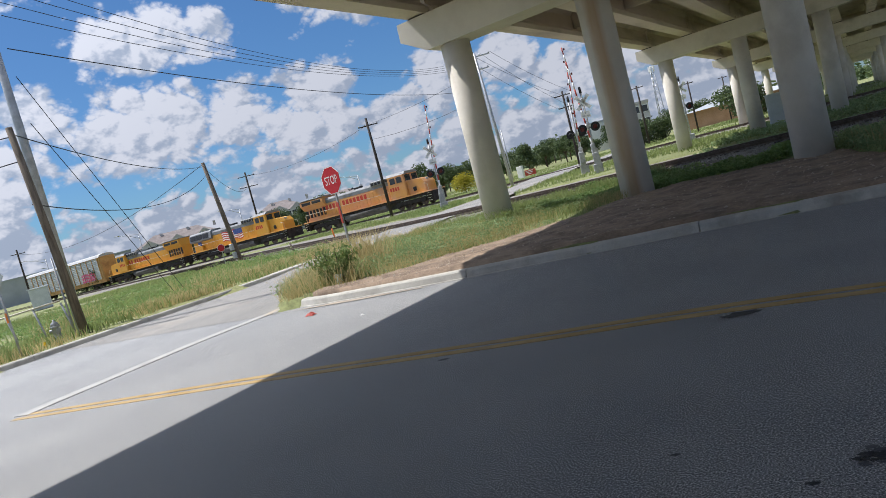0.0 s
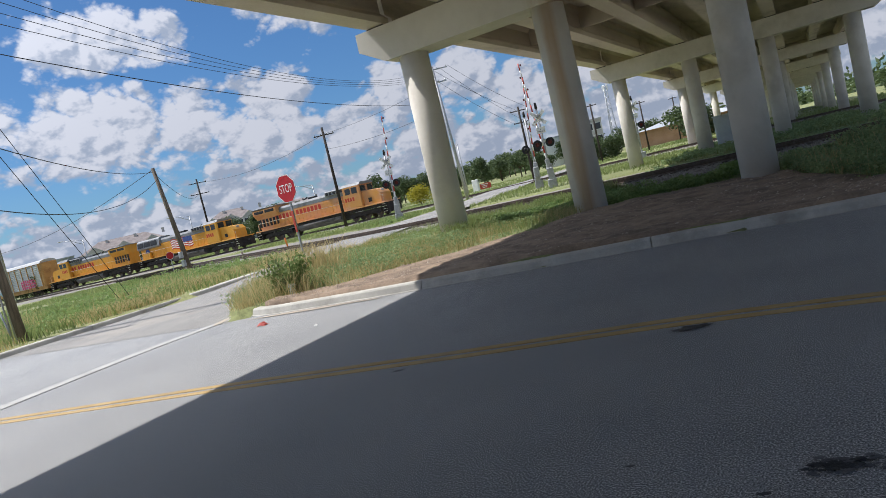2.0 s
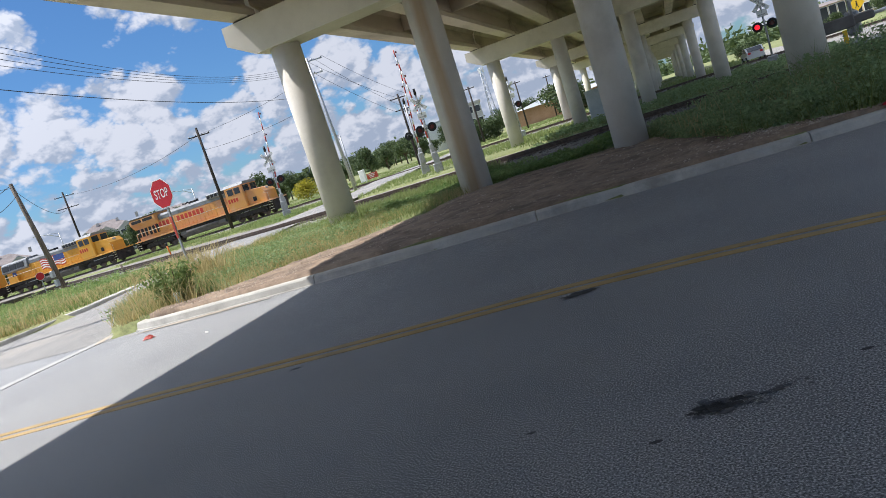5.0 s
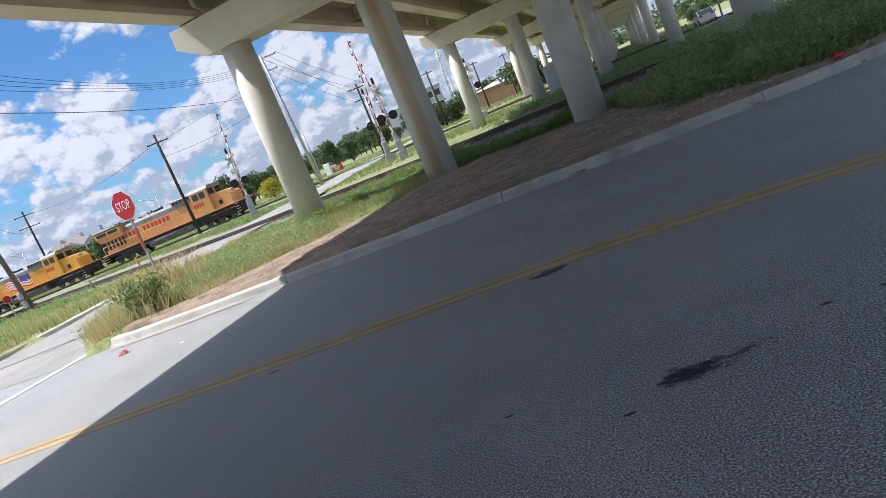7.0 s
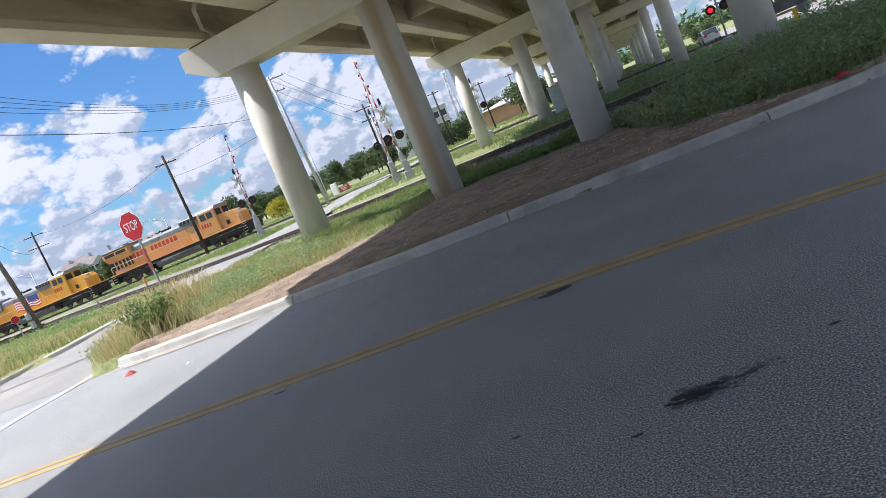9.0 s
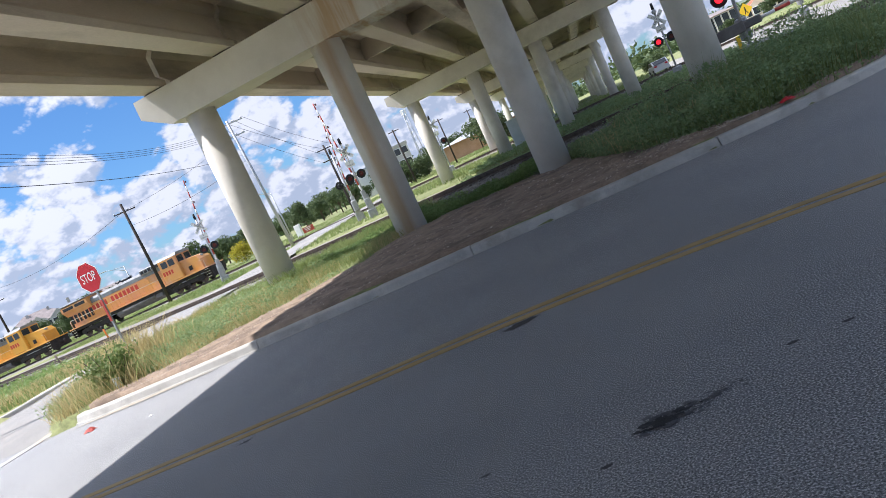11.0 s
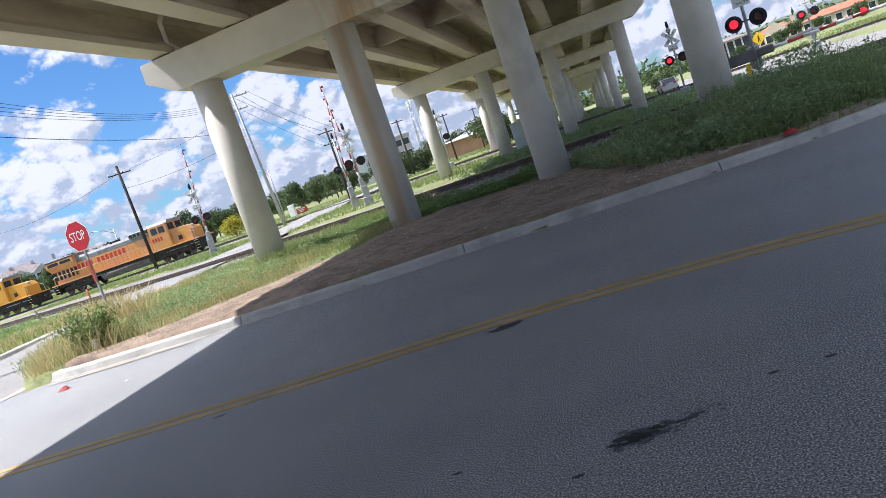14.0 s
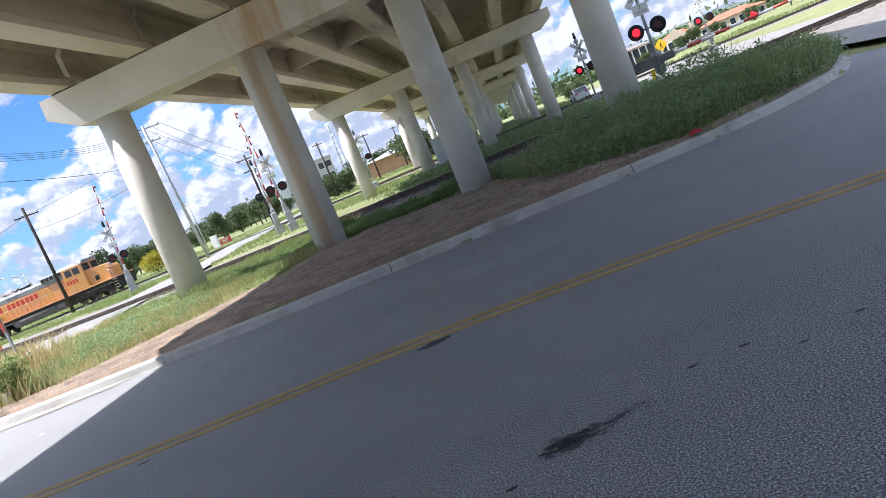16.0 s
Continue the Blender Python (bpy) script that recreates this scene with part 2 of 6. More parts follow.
ASPHALT = material("asphalt", (0.205, 0.211, 0.213), (0.275, 0.278, 0.274), 0.5, 0.75, 0.35, fine=1.3, grain=64, stain=(0.15, 0.15, 0.152), stain_scale=0.22, stain_amount=0.45, speck=(0.62, 0.61, 0.59), speck_amount=0.85)
ASPHALT_PALE = material("pale worn asphalt", (0.20, 0.194, 0.182), (0.265, 0.252, 0.23), 0.4, 0.85, 0.4, fine=0.8, grain=60, stain=(0.40, 0.35, 0.285), stain_scale=0.25, stain_amount=0.6, speck=(0.52, 0.50, 0.46), speck_amount=0.5)
CONCRETE = material("curb concrete", (0.43, 0.41, 0.365), (0.56, 0.54, 0.48), 2.0, 0.9, 0.7, fine=0.25, grain=70, stain=(0.24, 0.215, 0.18), stain_scale=1.3, stain_amount=0.7)
BRIDGE = material("bridge concrete", (0.62, 0.575, 0.495), (0.71, 0.665, 0.585), 0.8, 0.85, 0.35, fine=0.12, grain=45, stain=(0.33, 0.29, 0.23), stain_scale=0.5, stain_amount=0.45)
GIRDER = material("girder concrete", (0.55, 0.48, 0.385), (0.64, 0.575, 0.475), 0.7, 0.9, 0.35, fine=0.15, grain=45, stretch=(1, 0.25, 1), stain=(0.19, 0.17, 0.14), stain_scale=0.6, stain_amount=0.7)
RUST_STAIN = material("rust-streaked column concrete", (0.62, 0.575, 0.495), (0.71, 0.665, 0.585), 0.8, 0.85, 0.35, fine=0.12, grain=45, streak=(-5.6, radians(-80), 0.55, (0.50, 0.33, 0.17)))
RUST_CAP = material("rust-streaked cap concrete", (0.62, 0.575, 0.495), (0.71, 0.665, 0.585), 0.8, 0.85, 0.35, fine=0.12, grain=45, runs=(-6.3, -2.6, (0.46, 0.29, 0.14)))
PAD = material("bearing pad", (0.012, 0.012, 0.012), (0.02, 0.02, 0.02), 4, 0.9)
DIRT = material("dry dirt", (0.16, 0.118, 0.085), (0.33, 0.245, 0.172), 2.4, 0.95, 1.0, fine=0.5, grain=22, stain=(0.40, 0.31, 0.22), stain_scale=0.7, stain_amount=0.6)
GROUND = material("field grass ground", (0.15, 0.17, 0.065), (0.24, 0.255, 0.105), 0.10, 0.95, 1.0, fine=0.9, grain=9, stain=(0.32, 0.28, 0.12), stain_scale=0.05, stain_amount=0.45)
BALLAST = material("ballast stone", (0.15, 0.137, 0.118), (0.30, 0.277, 0.24), 9.0, 0.95, 1.0, fine=0.7, grain=24)
YELLOW = material("yellow road paint", (0.41, 0.275, 0.095), (0.50, 0.35, 0.15), 2.5, 0.8, 0.8, fine=0.4, grain=50, stain=(0.29, 0.23, 0.14), stain_scale=1.6, stain_amount=0.8)
WHITE_LINE = material("white road paint", (0.36, 0.352, 0.335), (0.47, 0.46, 0.435), 2.5, 0.8, 0.7, fine=0.3, grain=50, stain=(0.30, 0.29, 0.275), stain_scale=2.6, stain_amount=0.95)
OIL_THIN = material("thin oil stain", (0.075, 0.075, 0.08), (0.12, 0.12, 0.125), 4.0, 0.6, 0.8, fine=0.6, grain=50)
OIL = material("oil stain", (0.02, 0.02, 0.022), (0.045, 0.045, 0.047), 4.0, 0.6, 0.8, fine=0.5, grain=50)
RED_PAINT = material("red sign sheeting", (0.42, 0.015, 0.02), (0.48, 0.02, 0.03), 2, 0.45)
WHITE_PAINT = material("white paint", (0.70, 0.70, 0.68), (0.80, 0.80, 0.78), 3, 0.5, fine=0.08, grain=20)
RED_DULL = material("faded red paint", (0.40, 0.05, 0.035), (0.50, 0.09, 0.06), 4, 0.6, fine=0.15, grain=20)
GALV = material("galvanised steel", (0.34, 0.35, 0.36), (0.48, 0.49, 0.50), 5, 0.5, 0.1, metal=0.55, fine=0.15, grain=40)
SILVER = material("aluminium paint", (0.30, 0.305, 0.31), (0.42, 0.425, 0.43), 5, 0.5, 0.1, metal=0.3, fine=0.15, grain=40)
BLACK = material("black paint", (0.010, 0.010, 0.011), (0.022, 0.022, 0.024), 3, 0.55, fine=0.2, grain=30)
STEEL = material("rail steel", (0.10, 0.075, 0.06), (0.17, 0.13, 0.10), 6, 0.55, 0.3, metal=0.5, fine=0.3, grain=30)
TIE = material("weathered tie wood", (0.06, 0.05, 0.042), (0.13, 0.11, 0.09), 3, 0.9, 0.8, fine=0.4, grain=30)
WOOD = material("weathered pole wood", (0.10, 0.08, 0.062), (0.20, 0.165, 0.13), 3, 0.9, 0.8, fine=0.35, grain=25, stretch=(4, 4, 0.5))
DARK_WOOD = material("creosoted pole wood", (0.030, 0.024, 0.02), (0.062, 0.05, 0.042), 3, 0.9, 0.6, fine=0.3, grain=25, stretch=(4, 4, 0.5))
WIRE = material("cable", (0.015, 0.017, 0.02), (0.03, 0.03, 0.035), 3, 0.6)


# ---- building helpers ----
class Build:
    """Collects faces of one mesh."""

    def __init__(self):
        self.v, self.f, self.s = [], [], []

    def face(self, idx, smooth=False):
        self.f.append(tuple(idx))
        self.s.append(smooth)

    def box(self, c, size, rot=None, bevel=0.0):
        hx, hy, hz = (k / 2 for k in size)
        b = min(bevel, hx * 0.9, hy * 0.9, hz * 0.9)
        o = len(self.v)
        if b <= 0:
            pts = [(sx * hx, sy * hy, sz * hz) for sx in (-1, 1) for sy in (-1, 1) for sz in (-1, 1)]
            faces = [(0, 1, 3, 2), (4, 6, 7, 5), (0, 4, 5, 1), (2, 3, 7, 6), (0, 2, 6, 4), (1, 5, 7, 3)]
        else:
            pts, key = [], {}
            for sx in (-1, 1):
                for sy in (-1, 1):
                    for sz in (-1, 1):
                        for a in range(3):
                            p = [sx * (hx - b), sy * (hy - b), sz * (hz - b)]
                            p[a] = (sx * hx, sy * hy, sz * hz)[a]
                            key[sx, sy, sz, a] = len(pts)
                            pts.append(tuple(p))
            faces = []
            for a in range(3):
                u, w = (a + 1) % 3, (a + 2) % 3
                for s in (-1, 1):
                    ring = []
                    for su, sw in ((-1, -1), (1, -1), (1, 1), (-1, 1)):
                        k = [0, 0, 0]
                        k[a], k[u], k[w] = s, su, sw
                        ring.append(key[(*k, a)])
                    faces.append(tuple(ring if s > 0 else ring[::-1]))
                for su in (-1, 1):
                    for sw in (-1, 1):
                        k0, k1 = [0, 0, 0], [0, 0, 0]
                        k0[a], k1[a] = -1, 1
                        k0[u] = k1[u] = su
                        k0[w] = k1[w] = sw
                        q = [key[(*k0, u)], key[(*k1, u)], key[(*k1, w)], key[(*k0, w)]]
                        faces.append(tuple(q if su * sw < 0 else q[::-1]))
            for sx in (-1, 1):
                for sy in (-1, 1):
                    for sz in (-1, 1):
                        q = [key[sx, sy, sz, a] for a in range(3)]
                        faces.append(tuple(q if sx * sy * sz > 0 else q[::-1]))
        m = Matrix.Translation(c) @ (rot.to_4x4() if rot is not None else Matrix())
        self.v += [tuple(m @ Vector(p)) for p in pts]
        for f in faces:
            self.face([o + i for i in f])
        return self

    def tube(self, pts, radii, seg=10, caps=True, smooth=True):
        """A round bar along points."""
        pts = [Vector(p) for p in pts]
        radii = [radii] * len(pts) if isinstance(radii, (int, float)) else radii
        o, n = len(self.v), len(pts)
        ref = Vector((0, 0, 1))
        if abs((pts[-1] - pts[0]).normalized().z) > 0.9:
            ref = Vector((1, 0, 0))
        for i, p in enumerate(pts):
            d = (pts[min(i + 1, n - 1)] - pts[max(i - 1, 0)]).normalized()
            x = d.cross(ref).normalized()
            y = x.cross(d)
            for k in range(seg):
                a = 2 * math.pi * k / seg
                self.v.append(tuple(p + (x * math.cos(a) + y * math.sin(a)) * radii[i]))
        for i in range(n - 1):
            for k in range(seg):
                k2 = (k + 1) % seg
                self.face((o + i * seg + k, o + (i + 1) * seg + k, o + (i + 1) * seg + k2, o + i * seg + k2), smooth)
        if caps:
            self.face([o + k for k in range(seg)])
            self.face([o + (n - 1) * seg + k for k in reversed(range(seg))])
        return self

    def prism(self, outline, axis, a, b, shift=(0, 0, 0)):
        """An outline of (u, w) pushed along an axis from a to b; the far end moves by shift."""
        o, n = len(self.v), len(outline)
        for e, k in ((a, 0), (b, 1)):
            for u, w in outline:
                p = {"x": (e, u, w), "y": (u, e, w), "z": (u, w, e)}[axis]
                self.v.append((p[0] + shift[0] * k, p[1] + shift[1] * k, p[2] + shift[2] * k))
        for i in range(n):
            j = (i + 1) % n
            self.face((o + i, o + j, o + n + j, o + n + i))
        self.face([o + i for i in reversed(range(n))])
        self.face([o + n + i for i in range(n)])
        return self

    def strip(self, left, right, smooth=False):
        """A ribbon between two lines of points."""
        o, n = len(self.v), len(left)
        self.v += [tuple(p) for p in left] + [tuple(p) for p in right]
        for i in range(n - 1):
            self.face((o + i, o + n + i, o + n + i + 1, o + i + 1), smooth)
        return self

    def sweep(self, path, profile, closed=True):
        """A profile of (side, height) carried along a level path of (x, y, z); side is to the left."""
        o, n, k = len(self.v), len(path), len(profile)
        for i, p in enumerate(path):
            a, b = path[max(i - 1, 0)], path[min(i + 1, n - 1)]
            dx, dy = b[0] - a[0], b[1] - a[1]
            ln = math.hypot(dx, dy) or 1
            for s, h in profile:
                self.v.append((p[0] - dy / ln * s, p[1] + dx / ln * s, p[2] + h))
        for i in range(n - 1):
            for j in range(k if closed else k - 1):
                j2 = (j + 1) % k
                self.face((o + i * k + j, o + (i + 1) * k + j, o + (i + 1) * k + j2, o + i * k + j2))
        if closed:
            self.face([o + j for j in range(k)])
            self.face([o + (n - 1) * k + j for j in reversed(range(k))])
        return self

    def ball(self, c, r, seg=10, rings=6, squash=(1, 1, 1)):
        o = len(self.v)
        for i in range(rings + 1):
            th = math.pi * i / rings
            for k in range(seg):
                a = 2 * math.pi * k / seg
                self.v.append((c[0] + r * squash[0] * math.sin(th) * math.cos(a), c[1] + r * squash[1] * math.sin(th) * math.sin(a), c[2] + r * squash[2] * math.cos(th)))
        for i in range(rings):
            for k in range(seg):
                k2 = (k + 1) % seg
                self.face((o + i * seg + k, o + (i + 1) * seg + k, o + (i + 1) * seg + k2, o + i * seg + k2), True)
        return self

    def mesh(self, name):
        me = bpy.data.meshes.new(name)
        me.from_pydata(self.v, [], self.f)
        me.polygons.foreach_set("use_smooth", self.s)
        me.validate()
        bm = bmesh.new()
        bm.from_mesh(me)
        if len(bm.faces) < 60000:
            bmesh.ops.recalc_face_normals(bm, faces=bm.faces)
        bm.to_mesh(me)
        bm.free()
        return me


def obj(name, build, mat, matrix=None):
    ob = new(name, build if isinstance(build, bpy.types.Mesh) else build.mesh(name))
    if not ob.data.materials:
        ob.data.materials.append(mat)
    if matrix is not None:
        ob.matrix_world = matrix
    return ob


def part(name, build, mat, parent, label=""):
    ob = obj(name, build, mat)
    ob.parent = parent
    return tagged(ob, label)


def thing(name, label, category, group="", kind="", at=(0, 0, 0), turn=0.0):
    ob = new(name)
    ob.empty_display_size = 0.3
    ob.matrix_world = pose(*at, 0, 0, turn)
    return tagged(ob, label, category, group, kind)


def line(points, step):
    """Even points along a rounded line through the given ones."""
    pts = [np.array(p, float) for p in points]
    pts = [2 * pts[0] - pts[1]] + pts + [2 * pts[-1] - pts[-2]]
    out = []
    for i in range(1, len(pts) - 2):
        p0, p1, p2, p3 = pts[i - 1:i + 3]
        n = max(1, int(np.linalg.norm(p2 - p1) / step))
        for k in range(n):
            t = k / n
            out.append(0.5 * (2 * p1 + (p2 - p0) * t + (2 * p0 - 5 * p1 + 4 * p2 - p3) * t * t + (3 * p1 - p0 - 3 * p2 + p3) * t ** 3))
    out.append(pts[-2])
    return [tuple(float(c) for c in p) for p in out]


def text_build(body, size, mat, parent, name, m, thick=0.002):
    cu = bpy.data.curves.new(name, "FONT")
    cu.body, cu.size, cu.extrude = body, size, thick
    cu.align_x, cu.align_y = "CENTER", "CENTER"
    tmp = new(name, cu)
    me = bpy.data.meshes.new_from_object(tmp)
    bpy.data.objects.remove(tmp)
    ob = new(name, me)
    me.materials.clear()
    me.materials.append(mat)
    ob.parent = parent
    ob.matrix_basis = m
    return ob


# ---- plan ----
CURB = [(-10.9, 11.5), (-10.2, 11.3), (-8.1, 11.3), (-6.4, 11.4), (-3.5, 11.7), (-1.7, 11.96), (0.42, 12.2), (1.8, 12.42), (2.9, 12.62), (4.0, 13.02), (5.0, 13.55), (6.3, 14.7), (7.2, 16.3), (7.8, 18.4), (8.2, 24), (8.5, 40), (9.0, 66)]
LEFT_CURB = [(-19.4, -30), (-19.9, -5), (-20.2, 6), (-20.5, 12), (-20.75, 18), (-21.8, 23), (-23.6, 30), (-26.5, 42), (-28.6, 51)]
STREET_L = [(-20.3, 6), (-20.5, 12), (-20.75, 18), (-21.8, 23), (-23.6, 30), (-26.5, 42), (-30, 57), (-34, 78), (-40, 110), (-55, 170)]
STREET_R = [(-10.9, 6), (-11.3, 11.2), (-13.4, 13.2), (-15.6, 16.4), (-16.8, 21), (-18.6, 30), (-21.0, 42), (-24.5, 57), (-28.5, 78), (-34, 110), (-48, 170)]
NEAR_TRACK = [(160, 50), (60, 36), (20, 32), (4, 30.9), (-8, 30.6), (-20, 32.2), (-27, 34.6), (-40, 41), (-60, 50), (-110, 62), (-200, 70)]
TRAIN_Y = 71.5


def at_y(poly, y):
    ys, xs = [p[1] for p in poly], [p[0] for p in poly]
    return float(np.interp(y, ys, xs))


def curb_y(x):
    if x < -10.9:
        return 11.25
    return float(np.interp(x, [p[0] for p in CURB], [p[1] for p in CURB]))


def track_y(x):
    return float(np.interp(x, [p[0] for p in NEAR_TRACK[::-1]], [p[1] for p in NEAR_TRACK[::-1]]))


def on_road(x, y):
    if y < 11.2 and x > at_y(LEFT_CURB, y) - 0.05:
        return True
    if -10.9 < x < 9 and y < curb_y(x) + 0.12:
        return True
    if y >= 6 and at_y(STREET_L, y) < x < at_y(STREET_R, y):
        return True
    return x > 9 and (y < 13 or x < 9 + 8.5 and y < 200)


def ground_z(x, y):
    if on_road(x, y):
        return -0.14
    z = 0.17 + 0.05 * noise.noise((x * 0.35, y * 0.35, 0)) + 0.03 * noise.noise((x * 1.7, y * 1.7, 3))
    d = y - track_y(x)
    if (-7.2 if -6.5 < x < 7 else -4.6) < d < 9.4 and x > -100:
        z = -0.06
    far = math.hypot(x, y)
    if far > 120:
        z += min(1.0, (far - 120) / 200) * 1.2 * (0.5 + noise.noise((x * 0.004, y * 0.004, 5)))
    return z


def grid_lines(a, b, step, lo, hi):
    mid = list(np.arange(a, b + 1e-6, step))
    out, d, p = [], step, a
    while p > lo:
        d *= 1.18
        p -= d
        out.append(max(p, lo))
    left = out[::-1]
    out, d, p = [], step, b
    while p < hi:
        d *= 1.18
        p += d
        out.append(min(p, hi))
    return [float(k) for k in left + mid + out]


gx, gy = grid_lines(-34, 12, 0.4, -2600, 2600), grid_lines(9, 46, 0.4, -1500, 3000)
ground = Build()
for yy in gy:
    for xx in gx:
        ground.v.append((xx, yy, ground_z(xx, yy)))
nx = len(gx)
for j in range(len(gy) - 1):
    for i in range(nx - 1):
        ground.face((j * nx + i, j * nx + i + 1, (j + 1) * nx + i + 1, (j + 1) * nx + i), True)
tagged(obj("ground", ground, GROUND), "green field with rough grass reaching the horizon", "ground", kind="structure")

# bare dirt strip behind the curb, laid over the ground
dirt = Build()
xs = np.arange(-10.6, 7.0, 0.12)


def dirt_far(x):
    return curb_y(x) + 0.3 + float(np.interp(x, [-10.6, -9, -7, -5.6, -4, -1.15, 0.2, 1.0, 1.7, 3.2, 7], [0.4, 1.3, 4.6, 7.6, 8.2, 8.4, 4.6, 2.0, 1.1, 0.12, 0.08])) * (1 + 0.18 * noise.noise((x * 0.9, 0, 9)))


rows_n = 40
for x in xs:
    y0, y1 = curb_y(x) + 0.18, dirt_far(x)
    for k in range(rows_n + 1):
        y = y0 + (y1 - y0) * k / rows_n
        lump = 0.028 * noise.noise((x * 3, y * 3, 1)) + 0.05 * noise.noise((x * 0.8, y * 0.8, 4))
        z = (0.145 if k == 0 else max(ground_z(x, y), 0.12) + 0.05 + lump) if k < rows_n else ground_z(x, y) - 0.05
        dirt.v.append((float(x), float(y), z))
for i in range(len(xs) - 1):
    for k in range(rows_n):
        a = i * (rows_n + 1) + k
        dirt.face((a, a + rows_n + 1, a + rows_n + 2, a + 1), True)
tagged(obj("dirt_verge", dirt, DIRT), "bare brown dirt strip behind the curb", "dirt", kind="structure")

# main road
road = Build()
xr = list(np.arange(-20.6, 9.01, 0.4)) + list(np.arange(9.4, 90, 4))


def road_far(x):
    return (11.25 if x < -10.9 else curb_y(x) + 0.02) if x < 8 else 16.0


road.strip([(x, -40, 0) for x in xr], [(x, min(road_far(x), 18), 0) for x in xr])
tagged(obj("road", road, ASPHALT), "grey asphalt road, half in the overpass shade", "road", kind="structure")

# side street over the crossing
street = Build()
ys = list(np.arange(11.0, 60, 0.8)) + list(np.arange(60, 170, 4))


def street_z(y):
    return float(np.interp(y, [0, 20, 29, 33, 60, 68, 75, 120], [0.006, 0.006, 0.28, 0.28, 0.2, 0.4, 0.4, 0.1]))


street.strip([(at_y(STREET_L, y), y, street_z(y)) for y in ys], [(at_y(STREET_R, y) + 0.1, y, street_z(y)) for y in ys])
tagged(obj("side_street", street, ASPHALT_PALE), "pale worn asphalt side street leading over the crossing", "road", kind="structure")
street = Build()
ys = list(np.arange(12, 170, 2.0))
street.strip([(9.0 + 0.005 * y, y, 0.012 + 0.5 * (street_z(y) - 0.006)) for y in ys], [(17.5 + 0.02 * y, y, 0.012 + 0.5 * (street_z(y) - 0.006)) for y in ys])
tagged(obj("cross_street", street, ASPHALT_PALE), "sunlit pale cross street by the level crossing", "road", kind="structure")

# curbs in segments with joints
KERB = [(-0.07, -0.05), (-0.07, 0.006), (-0.03, 0.012), (0.0, 0.12), (0.03, 0.147), (0.19, 0.152), (0.22, 0.13), (0.22, -0.1)]


def curb(path, seg, side, name, label, wide=0.0):
    top = thing(name, label, "curb", kind="structure")
    pts = line(path, 0.25)
    n = max(2, int(seg / 0.25))
    prof = [((s + (wide if s > 0.1 else 0)) * side, h) for s, h in KERB]
    for i in range(0, len(pts) - 1, n):
        piece = [(*p, 0.0) for p in pts[i:i + n + 1]]
        if len(piece) < 2:
            continue
        a, b = Vector(piece[-2]), Vector(piece[-1])
        piece[-1] = tuple(b - (b - a).normalized() * 0.02)
        dz = random.uniform(-0.006, 0.006)
        part("curb_segment", Build().sweep([(p[0], p[1], p[2] + dz) for p in piece], prof), CONCRETE, top)
    return top


curb(CURB, 4.2, 1, "curb", "weathered concrete curb with gutter and open joints")
curb(LEFT_CURB, 4.0, 1, "curb", "pale concrete curb along the grass", 0.3)

# road markings
yl = line([(-11.1, 5.36), (-8.5, 5.78), (-6, 6.18), (-3, 6.56), (-0.8, 6.9), (1.4, 6.98), (3.4, 6.8), (8, 6.3), (20, 5)], 0.4)
marks = thing("centre_line", "double yellow centre line, worn and patched", "road marking", kind="structure")
for s in (-0.1, 0.1):
    part("yellow_line", Build().sweep([(*p, 0.0) for p in yl], [(s - 0.06, -0.01), (s - 0.06, 0.005), (s + 0.06, 0.005), (s + 0.06, -0.01)]), YELLOW, marks)
wl = line([(-11.15, 5.4), (-11.4, 7.1), (-11.65, 9), (-11.7, 10.2), (-11.65, 11.6)], 0.4)
tagged(obj("white_line", Build().sweep([(*p, 0.0) for p in wl], [(-0.17, -0.01), (-0.17, 0.011), (0.17, 0.011), (0.17, -0.01)]), WHITE_LINE), "worn white line across the street mouth", "road marking", kind="structure")


# ---- overpass ----
SPAN, SHIFT, FIRST_Y = 27.7, -0.85, 19.8
COLS = [-10.05, -5.6, -1.15, 3.3]
CAP = [(-11.6, 7.05), (-11.62, 6.5), (-10.75, 6.0), (4.4, 6.0), (5.2, 6.5), (5.2, 7.05)]
GIRD = [-10.9 + 2.55 * k for k in range(7)]


def bent(rusty):
    b = thing("bridge_bent", "concrete bridge bent with four round columns and a tapered cap beam", "bridge pier", "bents of the overpass")
    part("cap_beam", Build().prism(CAP, "y", -0.55, 0.55), RUST_CAP if rusty else BRIDGE, b, "cap beam with rust runs" if rusty else "")
    for i, x in enumerate(COLS):
        col = Build().tube([(x, 0, -0.4), (x, 0, 3.0), (x, 0, 6.02)], 0.457, 40)
        part("column", col, RUST_STAIN if rusty and i == 1 else BRIDGE, b, "round column with a rust streak" if rusty and i == 1 else "")
    for x in GIRD:
        for y in (-0.36, 0.36):
            part("bearing_pad", Build().box((x, y, 7.075), (0.62, 0.2, 0.05)), PAD, b)
    return b


GSEC = [(-0.33, 0), (0.33, 0), (0.33, 0.2), (0.1, 0.42), (0.1, 1.02), (0.25, 1.18), (0.25, 1.37), (-0.25, 1.37), (-0.25, 1.18), (-0.1, 1.02), (-0.1, 0.42), (-0.33, 0.2)]


